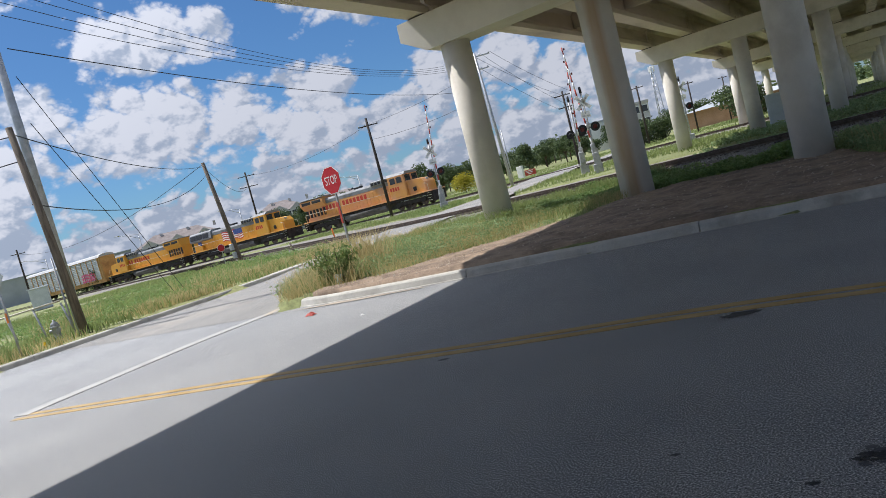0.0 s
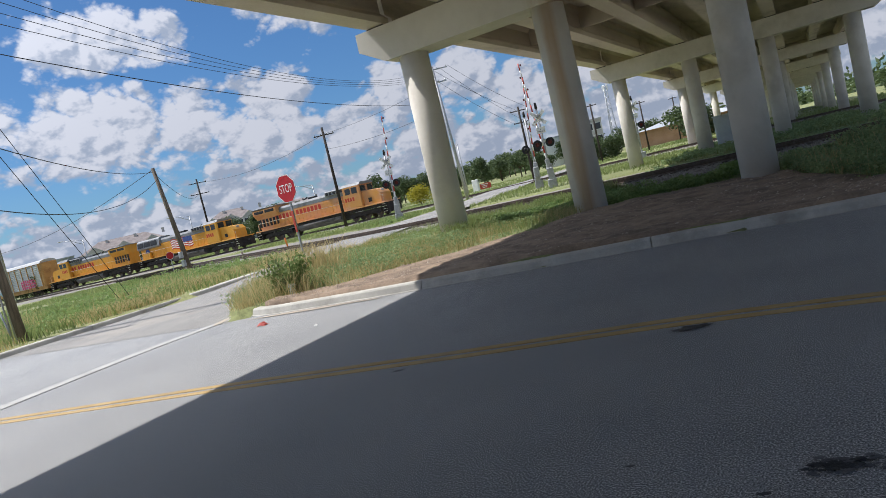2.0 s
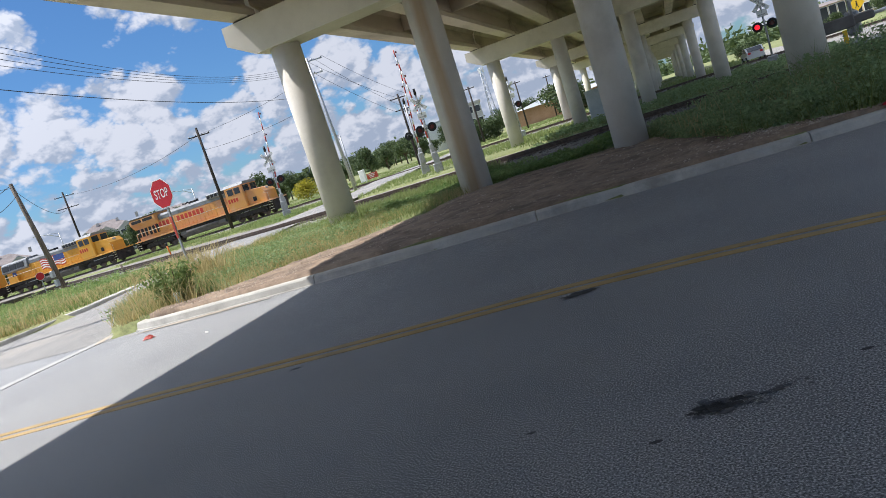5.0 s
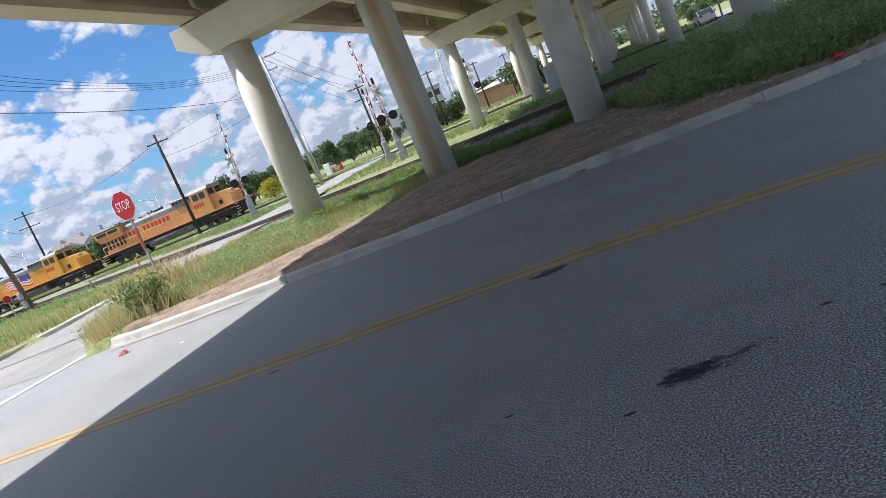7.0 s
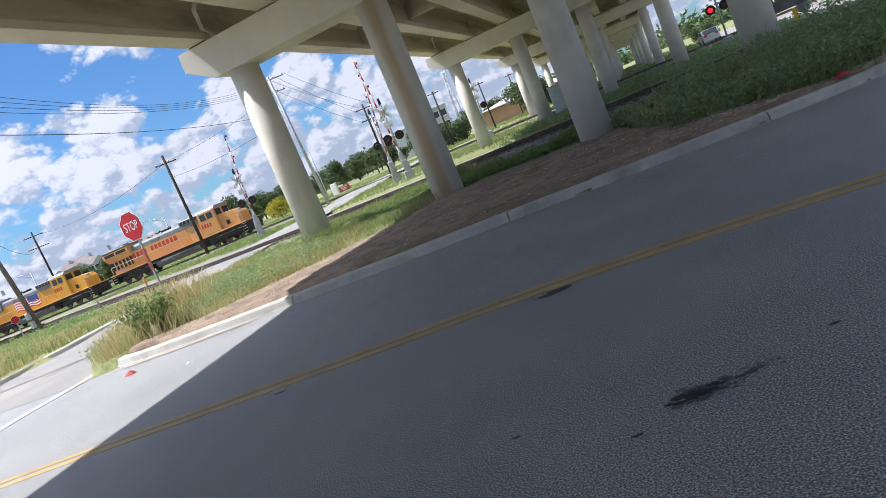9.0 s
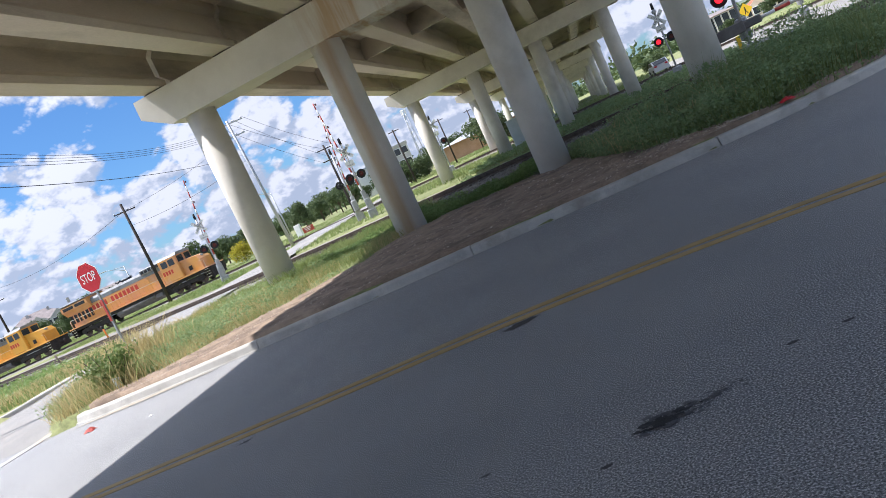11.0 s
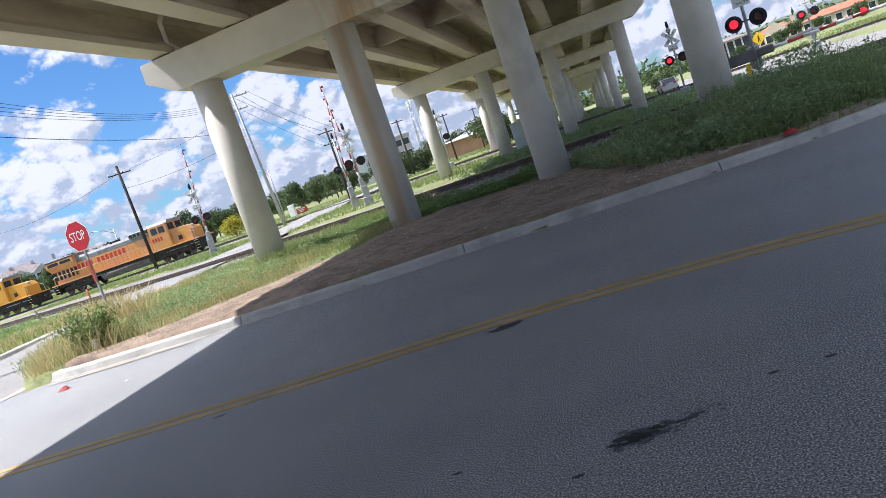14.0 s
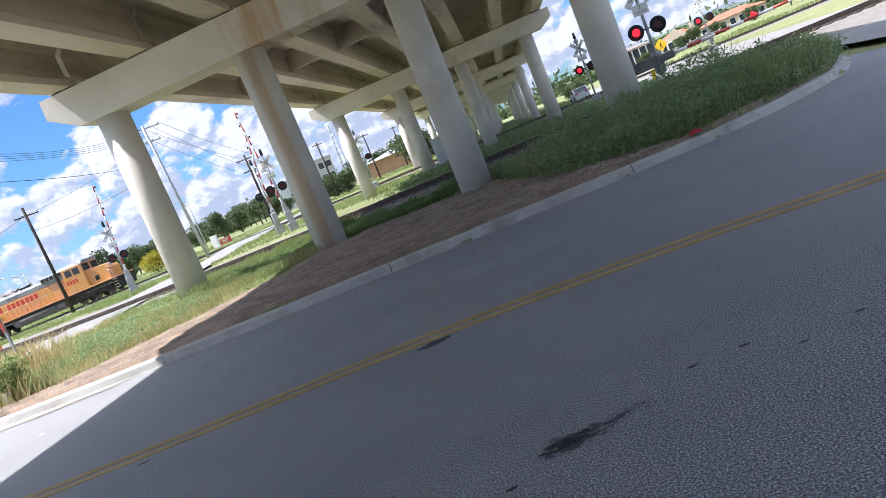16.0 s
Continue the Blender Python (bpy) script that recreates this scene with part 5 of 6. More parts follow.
    part("handrail", rail, RAIL_WHITE, lo, "pale handrail")
    for k in range(9):
        x = x0 + (x1 - x0) * k / 8
        part("stanchion", Build().tube([(x, -1.46, 1.6), (x, -1.46, 2.56)], 0.02, 6), body_mat, lo)
    # markings
    if flag:
        fl = Build()
        red, white = Build(), Build()
        x0 = -3.3 if f > 0 else -1.2
        for k in range(9):
            b = red if k % 2 == 0 else white
            tops = []
            for i in range(17):
                x = x0 + 4.6 * i / 16
                z = 3.42 - 0.155 * k + 0.13 * math.sin(i * 0.8)
                tops.append((x, -0.989, z))
            b.strip(tops, [(p[0], p[1], p[2] - 0.155) for p in tops])
        pn = part("flag_panel", red, LETTER_RED, lo, "red stripes of a painted flag")
        part("flag_stripes", white, WHITE_PAINT, pn, "white stripes of a painted flag")
        part("flag_canton", Build().box((x0 + 3.6, -0.994, 3.1), (1.9, 0.004, 0.72)), FLAG_BLUE, pn, "blue flag corner")
        part("shield", Build().prism([(-8.6 * f - 0.4, 2.95), (-8.6 * f - 0.4, 2.45), (-8.6 * f, 2.15), (-8.6 * f + 0.4, 2.45), (-8.6 * f + 0.4, 2.95)], "y", -1.03, -1.02), FLAG_BLUE, lo, "plain blue and white shield shape")
    else:
        bars(lo, -6.1 if f < 0 else -7.0, 2.88, 5, 0.42, 0.62, 0.2, LETTER_RED, -0.99)
        bars(lo, -2.6 if f < 0 else -3.4, 2.88, 7, 0.42, 0.62, 0.2, LETTER_RED, -0.99)
    bars(lo, 5.6 * f - 0.7, 2.75, 4, 0.26, 0.46, 0.12, LETTER_RED, -1.505, "number_bars", "plain red bars on the cab side")
    return lo


locomotive((-104.35, TRAIN_Y, RAIL_TOP), -1, ARMOUR, "yellow diesel locomotive with grey roof and red bars", "wing", False, False)
locomotive((-81.05, TRAIN_Y, RAIL_TOP), 1, ARMOUR, "yellow diesel locomotive with a painted flag on its side", "slope", True, False)
locomotive((-56.35, TRAIN_Y, RAIL_TOP), 1, ARMOUR_FADED, "faded orange leading diesel locomotive with patched panels", "wing", False, True)


def autorack(at, label, tagged_side):
    a = thing("autorack_car", label, "rail car", "rail cars of the train", at=at)
    L = 26.6
    part("sill", Build().box((0, 0, 1.05), (L, 2.7, 0.5), None, 0.04), RACK_TAN, a)
    part("inner_body", Build().box((0, 0, 3.25), (L - 0.5, 2.86, 4.0)), RACK_TAN, a, "tan inner body and doors")
    part("roof", Build().prism([(-1.55, 5.2), (-1.3, 5.55), (-0.5, 5.75), (0.5, 5.75), (1.3, 5.55), (1.55, 5.2)], "x", -L / 2 + 0.15, L / 2 - 0.15), RACK_ROOF, a, "white corrugated roof")
    n, bay = 14, (L - 1.6) / 14
    pm = Build()
    prof = []
    for k in range(12):
        z = -1.82 + k * 0.31
        prof += [(-0.0, z), (-0.045, z + 0.05), (-0.045, z + 0.2), (0.0, z + 0.25)]
    pm.strip([(-bay / 2 + 0.09, y, z) for y, z in prof], [(bay / 2 - 0.09, y, z) for y, z in prof])
    me = pm.mesh("side_panel")
    me.materials.append(RACK_PANEL)
    post = Build().box((0, 0, 0), (0.16, 0.14, 4.0), None, 0.02).mesh("side_post")
    post.materials.append(RACK_TAN)
    for k in range(n):
        ob = new("side_panel", me)
        ob.parent, ob.matrix_basis = a, pose(-L / 2 + 0.8 + bay * (k + 0.5), -1.46, 3.25)
    for k in range(n + 1):
        ob = new("side_post", post)
        ob.parent, ob.matrix_basis = a, pose(-L / 2 + 0.8 + bay * k, -1.5, 3.25)
    for s in (-1, 1):
        d = part("end_door", Build().box((s * (L / 2 - 0.35), 0, 3.3), (0.7, 2.95, 4.0), None, 0.12), RACK_TAN, a, "tan end door")
        for y in (-1.52,):
            lad = part("ladder", Build().box((s * (L / 2 - 0.62), y, 2.9), (0.05, 0.05, 3.6)).box((s * (L / 2 - 0.18), y, 2.9), (0.05, 0.05, 3.6)), RACK_TAN, d)
            for k in range(9):
                part("rung", Build().box((s * (L / 2 - 0.4), y, 1.3 + 0.4 * k), (0.44, 0.04, 0.04)), RACK_TAN, lad)
        truck(a, s * 9.6, 2, 0.42, 1.75)
        coupler(a, s * L / 2, s)
    if tagged_side:
        b = Build()
        for k in range(7):
            for j in range(3):
                b.box((L / 2 - 6.6 + k * 0.62, -1.585, 1.65 + j * 0.52 + 0.06 * (k % 3)), (0.44, 0.006, 0.34 + 0.1 * ((k + j) % 2)), Matrix.Rotation(0.25 * (k % 3 - 1), 3, "Y"))
        part("spray_tag", b, SPRAY, a, "magenta spray-painted shapes")
        b = Build()
        for k in range(6):
            b.box((L / 2 - 13.5 + k * 0.6, -1.585, 1.6), (0.4, 0.006, 0.6), Matrix.Rotation(0.3 * (k % 3 - 1), 3, "Y"))
        part("spray_tag", b, SPRAY_BLUE, a, "blue spray-painted shapes")
    return a


autorack((-129.4, TRAIN_Y, RAIL_TOP), "long autorack rail car with grey ribbed panels and spray paint", True)


# ---- plants ----
def blades(name, spots, lo, hi, width, mat, label, seed, lean=0.45, heads=0.0):
    """Many single blades of grass; spots gives x, y and a height factor for each."""
    r = np.random.RandomState(seed)
    n = len(spots)
    sp = np.array(spots)
    base = np.array([ground_z(x, y) for x, y, _ in spots]) - 0.02
    h = (lo + (hi - lo) * r.rand(n)) * sp[:, 2]
    a, l = r.rand(n) * 2 * math.pi, lean * (0.3 + r.rand(n)) * h
    side = r.rand(n) * 2 * math.pi
    w = width * (0.6 + 0.8 * r.rand(n))
    c = np.stack([sp[:, 0], sp[:, 1], base], 1)
    s = np.stack([np.cos(side) * w, np.sin(side) * w, np.zeros(n)], 1)
    d = np.stack([np.cos(a) * l, np.sin(a) * l, np.zeros(n)], 1)
    up = np.array([0, 0, 1.0])
    p = np.empty((n, 5, 3))
    p[:, 0], p[:, 1] = c - s, c + s
    m = c + d * 0.35 + up * (h * 0.62)[:, None]
    p[:, 2], p[:, 3] = m + s * 0.75, m - s * 0.75
    p[:, 4] = c + d + up * h[:, None]
    o = np.arange(n)[:, None] * 5
    quads = np.concatenate([o, o + 1, o + 2, o + 3], 1)
    tris = np.concatenate([o + 3, o + 2, o + 4], 1)
    me = bpy.data.meshes.new(name)
    me.from_pydata(p.reshape(-1, 3).tolist(), [], quads.tolist() + tris.tolist())
    ob = obj(name, me, mat)
    return tagged(ob, label, "grass", kind="stuff")


def leaves(name, centres, size, mat, seed, flat=0.6):
    """Small four-sided leaves at the given points."""
    r = np.random.RandomState(seed)
    c = np.array(centres)
    n = len(c)
    a, b = r.normal(size=(n, 3)), r.normal(size=(n, 3))
    a[:, 2] *= flat
    a /= np.linalg.norm(a, axis=1)[:, None]
    b -= a * (a * b).sum(1)[:, None]
    b /= np.linalg.norm(b, axis=1)[:, None]
    s = size * (0.55 + 0.9 * r.rand(n))[:, None]
    p = np.stack([c - a * s, c + b * s * 0.45, c + a * s, c - b * s * 0.45], 1)
    o = np.arange(n)[:, None] * 4
    me = bpy.data.meshes.new(name)
    me.from_pydata(p.reshape(-1, 3).tolist(), [], np.concatenate([o, o + 1, o + 2, o + 3], 1).tolist())
    me.materials.append(mat)
    return me


rnd = np.random.RandomState(4)


def verge_inside(x, y):
    if on_road(x, y):
        return 0.0
    if y < 11.3 or abs(y - track_y(x)) < 2.3:
        return 0.0
    if -10.7 < x < 7 and y < dirt_far(x) + 0.1:
        return 0.0
    return 1.0


def spots(n, x0, x1, y0, y1, test, patchy=0.0, scale=0.5, seed=1):
    r = np.random.RandomState(seed)
    out = []
    while n > 0:
        x, y = x0 + (x1 - x0) * r.rand(), y0 + (y1 - y0) * r.rand()
        n -= 1
        k = test(x, y)
        if k <= 0:
            continue
        q = noise.noise((x * scale, y * scale, seed * 3.3))
        if patchy and q < patchy * (r.rand() * 2 - 1):
            continue
        out.append((x, y, k * (0.75 + 0.5 * max(-0.5, q))))
    return out


def wedge(x, y):
    """The sunny tongue of grass between the road, the street and the first columns."""
    if not (-19.5 < x < -5.0):
        return 0.0
    return verge_inside(x, y) * (1.0 if y < 28 else 0.0)


def fringe(x, y):
    """A little grass that leans over the street side of the tongue."""
    e = at_y(STREET_R, y)
    return 1.0 if 11.6 < y < 26 and e - 0.1 < x < e + 0.8 else 0.0


blades("dry_grass", spots(60000, -19, -5.5, 11.3, 26, wedge, 0.3, 0.45, 1), 0.1, 0.36, 0.005, GRASS_DRY, "tall dry yellow grass on the verge", 1)
blades("dry_grass", spots(60000, -19, -10.5, 11.4, 26, fringe, 0.2, 0.9, 2), 0.15, 0.42, 0.005, GRASS_DRY, "dry grass fringe along the side street", 2, 0.8)
blades("green_grass", spots(48000, -19, -5.0, 11.8, 28, wedge, 0.5, 0.4, 3), 0.1, 0.42, 0.006, GRASS_GREEN, "green grass among the dry stalks", 3)
blades("green_grass", spots(36000, -13, -2.5, 21, 26.4, lambda x, y: verge_inside(x, y) * ((1.0 if y > 21.5 - 0.1 * x else 0.0) if x < -6.2 else 0.0), 0.2, 0.6, 4), 0.2, 0.6, 0.016, GRASS_GREEN, "bright green weeds behind the columns", 4)
# left field along the street
blades("green_grass", spots(90000, -60, -20.9, 6, 60, lambda x, y: 0.0 if on_road(x + 0.2, y) or x > at_y(STREET_L, y) - 0.35 or -4.5 < y - track_y(x) < 8.5 else 1.0, 0.25, 0.2, 5), 0.15, 0.5, 0.02, GRASS_GREEN, "tall green field grass left of the street", 5)
blades("dry_grass", spots(60000, -34, -20.7, 2, 34, lambda x, y: (1.0 if at_y(STREET_L, y) - 5.5 < x < at_y(STREET_L, y) - 0.3 else 0.0), 0.3, 0.35, 6), 0.15, 0.5, 0.012, GRASS_DRY, "dry yellow grass along the curb", 6)
blades("green_grass", spots(70000, -75, 2, 34, 68, lambda x, y: 0.0 if on_road(x, y) or -4.5 < y - track_y(x) < 8.5 or y > 66 else 1.0, 0.3, 0.12, 7), 0.12, 0.38, 0.025, GRASS_GREEN, "rough green grass between the tracks", 7)
blades("green_grass", spots(60000, -140, 40, 75.5, 150, lambda x, y: 0.0 if on_road(x, y) else 1.0, 0.2, 0.06, 8), 0.2, 0.5, 0.05, GRASS_GREEN, "mown green field beyond the train", 8)


def weed_bed(name, count, x0, x1, y0, y1, test, size, tall, mat, label, seed):
    r = np.random.RandomState(seed)
    pts = []
    for _ in range(count):
        x, y = x0 + (x1 - x0) * r.rand(), y0 + (y1 - y0) * r.rand()
        if test(x, y) <= 0:
            continue
        h = (tall(x, y) if callable(tall) else tall) * (0.45 + 0.75 * max(-0.3, noise.noise((x * 0.8, y * 0.8, seed))) + 0.35 * noise.noise((x * 2.5, y * 2.5, seed + 1)))
        if h < 0.08:
            continue
        for _ in range(9):
            g = r.rand()
            pts.append((x + r.normal() * 0.1, y + r.normal() * 0.1, ground_z(x, y) + h * (1 - g * g)))
    ob = new(name, leaves(name, pts, size, mat, seed))
    return tagged(ob, label, "weeds", kind="stuff")


def shade_bed(x, y):
    if on_road(x, y) or abs(y - track_y(x)) < (3.6 if x < 2 else 2.4) or y > 60:
        return 0.0
    if y < dirt_far(x) - (0.3 if x > 1 else -0.2):
        return 0.0
    for k in range(2):
        for c in COLS:
            if math.hypot(x - c - SHIFT * k, y - FIRST_Y - SPAN * k) < 0.5:
                return 0.0
    return 1.0


def shade_height(x, y):
    return float(np.interp(y, [12, 13.5, 19, 22, 30], [0.7, 1.15, 1.3, 0.7, 0.35])) * float(np.interp(x, [-0.6, 1.2, 4, 6.5, 8.2], [0.5, 0.9, 1.05, 0.8, 0.4])) * (1 + 0.7 * noise.noise((x * 0.7, y * 0.7, 31)))


weed_bed("weeds", 24000, -0.6, 8.3, 12.5, 30, shade_bed, 0.038, shade_height, WEED_DULL, "dense green weeds in the shade under the overpass", 11)
weed_bed("weeds", 5000, -8, 8.5, 33, 60, shade_bed, 0.07, 0.4, WEED_DULL, "weeds between the tracks under the overpass", 12)
weed_bed("weeds", 7000, -9, -1.6, 20.2, 26.2, lambda x, y: verge_inside(x, y) * (1 if y < 22.8 - 0.2 * (x + 4) or x < -6 else 0), 0.04, 0.42, WEED, "leafy green weeds beside the ballast", 13)
weed_bed("weeds", 5200, -17, -7, 12.2, 21.5, lambda x, y: verge_inside(x, y) * (1 if noise.noise((x * 0.7, y * 0.7, 8)) > -0.05 else 0), 0.032, 0.5, WEED_DULL, "grey-green weeds on the verge", 14)
weed_bed("weeds", 9000, -48, -21.5, 9, 50, lambda x, y: 0.0 if on_road(x + 0.5, y) or x > at_y(STREET_L, y) - 0.9 or -4.5 < y - track_y(x) < 8.5 or noise.noise((x * 0.3, y * 0.3, 6)) < 0.0 else 1.0, 0.06, 0.6, WEED, "leafy green weeds in the roadside field", 16)
blades("green_grass", [(x, y, k * shade_height(x, y)) for x, y, k in spots(26000, -1, 8.3, 12.6, 30, shade_bed, 0.1, 0.6, 15)], 0.35, 0.95, 0.007, GRASS_GREEN, "long grass stalks in the shaded weeds", 15)
# a leafy bush at the street corner
pts, r = [], np.random.RandomState(21)
for k in range(46):
    a, q, top = r.rand() * 6.283, 0.34 * r.rand() ** 0.6, 0.5 + 0.42 * r.rand()
    lean = 0.12 + 0.28 * r.rand()
    for _ in range(46):
        z = r.rand() ** 0.8
        off = 0.07 * r.normal(size=3)
        pts.append(((q + lean * z * z) * math.cos(a) + off[0], (q + lean * z * z) * math.sin(a) + off[1], 0.06 + top * z + off[2] * 0.5))
bush = thing("bush", "leafy green bush at the street corner with dry stems", "bush", at=(-10.75, 12.75, 0.12))
lv = new("foliage", leaves("foliage", pts, 0.05, LEAF_LIGHT, 22, 1.4))
lv.parent = bush
for k in range(9):
    a = k * 0.7
    part("stem", Build().tube([(0.06 * math.cos(a), 0.06 * math.sin(a), 0), (0.45 * math.cos(a), 0.45 * math.sin(a), 0.65 + 0.04 * k)], [0.014, 0.006], 5), BARK, bush)
blades("green_grass", [p for p in [(-10.75 + 0.55 * r.normal(), 12.75 + 0.5 * r.normal(), 1.0) for _ in range(160)] if not on_road(p[0], p[1])], 0.3, 0.7, 0.008, GRASS_GREEN, "arching grass leaves round the corner bush", 23, 0.9)
blades("dry_grass", [p for p in [(-12.48 + 0.6 * r.normal(), 15.36 + 0.5 * r.normal(), 1.0) for _ in range(900)] if not on_road(p[0], p[1])], 0.5, 1.2, 0.008, GRASS_DRY, "tall dry stalks round the stop sign post", 24, 0.6)
blades("green_grass", [(-9.7 + 0.25 * r.normal(), 19.4 + 0.2 * r.normal(), 1.0) for _ in range(500)], 0.2, 0.6, 0.012, GRASS_GREEN, "weeds at the foot of the first column", 25, 0.8)
blades("dry_grass", spots(9000, -30, -21, 8, 24, lambda x, y: 1.0 if x < at_y(STREET_L, y) - 1 and noise.noise((x * 0.5, y * 0.5, 2)) > 0.35 else 0.0, 0, 1, 26), 0.5, 1.2, 0.007, GRASS_DRY, "tall dry seed stalks in the roadside grass", 26, 0.35)


blades("dry_grass", [(x, y, k * shade_height(x, y)) for x, y, k in spots(6000, -0.5, 8.3, 12.4, 26, shade_bed, 0.2, 0.7, 27)], 0.4, 1.0, 0.006, GRASS_DRY, "dry stalks standing in the shaded weeds", 27, 0.4)
blades("dry_grass", [p for p in [(-11.0 + 0.7 * r.normal(), 12.6 + 0.45 * r.normal(), 1.0) for _ in range(900)] if not on_road(p[0], p[1])], 0.2, 0.7, 0.006, GRASS_DRY, "dry stems round the corner bush", 28, 0.8)


def tree(name, height, spread, trunk_r, n, size, mat, label, seed, bushy=False):
    r = np.random.RandomState(seed)
    t = thing(name, label, "shrub" if bushy else "tree", "shrubs" if bushy else "trees")
    th = height * (0.12 if bushy else 0.33)
    trunk = Build().tube([(0, 0, -0.3), (0.05, 0, th), (0.1, 0.05, height * 0.7)], [trunk_r, trunk_r * 0.8, trunk_r * 0.3], 8)
    clumps = []
    for k in range(14):
        a, z = r.rand() * 6.283, th + (height - th) * (0.12 + 0.8 * r.rand())
        rad = spread * (0.25 + 0.6 * r.rand()) * math.sin(math.pi * min(0.95, 0.25 + 0.7 * (z - th) / (height - th)))
        c = (rad * math.cos(a), rad * math.sin(a), z)
        clumps.append((c, spread * (0.28 + 0.22 * r.rand())))
        trunk.tube([(0.05, 0, th * 0.9), (c[0] * 0.6, c[1] * 0.6, (z + th) / 2 + 0.1), c], [trunk_r * 0.4, trunk_r * 0.22, trunk_r * 0.08], 5, False)
    part("trunk", trunk, BARK, t)
    pts = []
    for c, q in clumps:
        v = r.normal(size=(n // 14, 3))
        v /= np.linalg.norm(v, axis=1)[:, None]
        v *= (r.rand(n // 14) ** 0.4)[:, None] * q
        v[:, 2] *= 0.75
        pts += (v + np.array(c)).tolist()
    cr = new("crown", leaves("crown", pts, size, mat, seed + 1))
    cr.parent = t
    return t


TREES = [tree("tree", 6.0, 3.0, 0.16, 2600, 0.2, LEAF, "green leafy tree beyond the field", 31),
         tree("tree", 7.5, 4.2, 0.2, 3000, 0.26, LEAF, "broad green tree in front of the buildings", 33),
         tree("tree", 4.5, 2.2, 0.1, 1800, 0.17, LEAF_LIGHT, "young light green tree in the field", 35),
         tree("shrub", 3.6, 3.2, 0.1, 2400, 0.2, LEAF, "dense green shrub at the field edge", 37, True),
         tree("shrub", 3.0, 3.0, 0.1, 2200, 0.18, FLOWER, "yellow-green flowering shrub beyond the tracks", 39, True)]


def polar(azim, dist, z=0.0):
    a = radians(azim)
    return (0.7 + dist * math.sin(a), 0.4 + dist * math.cos(a), z)


def plant(kind, azim, dist, scale, turn, first=[]):
    x, y, _ = polar(azim, dist)
    m = pose(x, y, ground_z(x, y), 0, 0, turn)
    src = TREES[kind]
    if src not in first:
        first.append(src)
        src.matrix_world = m
        src.scale = (scale, scale, scale)
        return
    ob = copy_thing(src, m)
    ob.scale = (scale, scale, scale)


PLACED = [(0, -45.6, 170, 1.0), (0, -43.9, 165, 1.0), (0, -42.9, 172, 1.05), (2, -40.6, 150, 1.1), (1, -38.6, 190, 0.95), (2, -35.6, 130, 1.3), (0, -34.6, 150, 1.25),
          (1, -33.8, 200, 1.05), (1, -32.6, 185, 1.0), (1, -31.6, 180, 1.0), (4, -31.0, 120, 1.0), (0, -25.6, 130, 0.9), (1, -24.2, 190, 1.0), (1, -22.6, 175, 0.9), (0, -21.4, 120, 0.8)]
for k, (kind, azim, dist, sc) in enumerate(PLACED):
    plant(kind, azim, dist, sc, k * 47)
rr = np.random.RandomState(77)
for k in range(64):
    azim = -60 + 52 * (k + rr.rand()) / 64
    plant([0, 1, 3, 3, 1][k % 5], azim, 205 + 60 * rr.rand(), 0.8 + 0.5 * rr.rand(), 360 * rr.rand())
for azim, dist, sc, kind in ((-60.5, 150, 1.1, 3), (-59.3, 140, 1.0, 3), (-57.6, 150, 1.1, 3), (-55.9, 160, 0.9, 3), (-61.8, 160, 1.1, 3), (-54.8, 170, 0.9, 3), (-9.6, 125, 1.5, 3), (-8.6, 130, 1.3, 3), (-16.6, 118, 1.0, 3), (-15.0, 120, 0.9, 3), (4.4, 170, 0.8, 3), (3.6, 160, 0.7, 3), (9.8, 180, 0.7, 3), (12.4, 190, 0.8, 3), (15, 190, 0.8, 3), (13.4, 195, 0.6, 1), (17.5, 180, 0.8, 3), (20, 180, 0.9, 1)):
    plant(kind, azim, dist, sc, azim * 31)


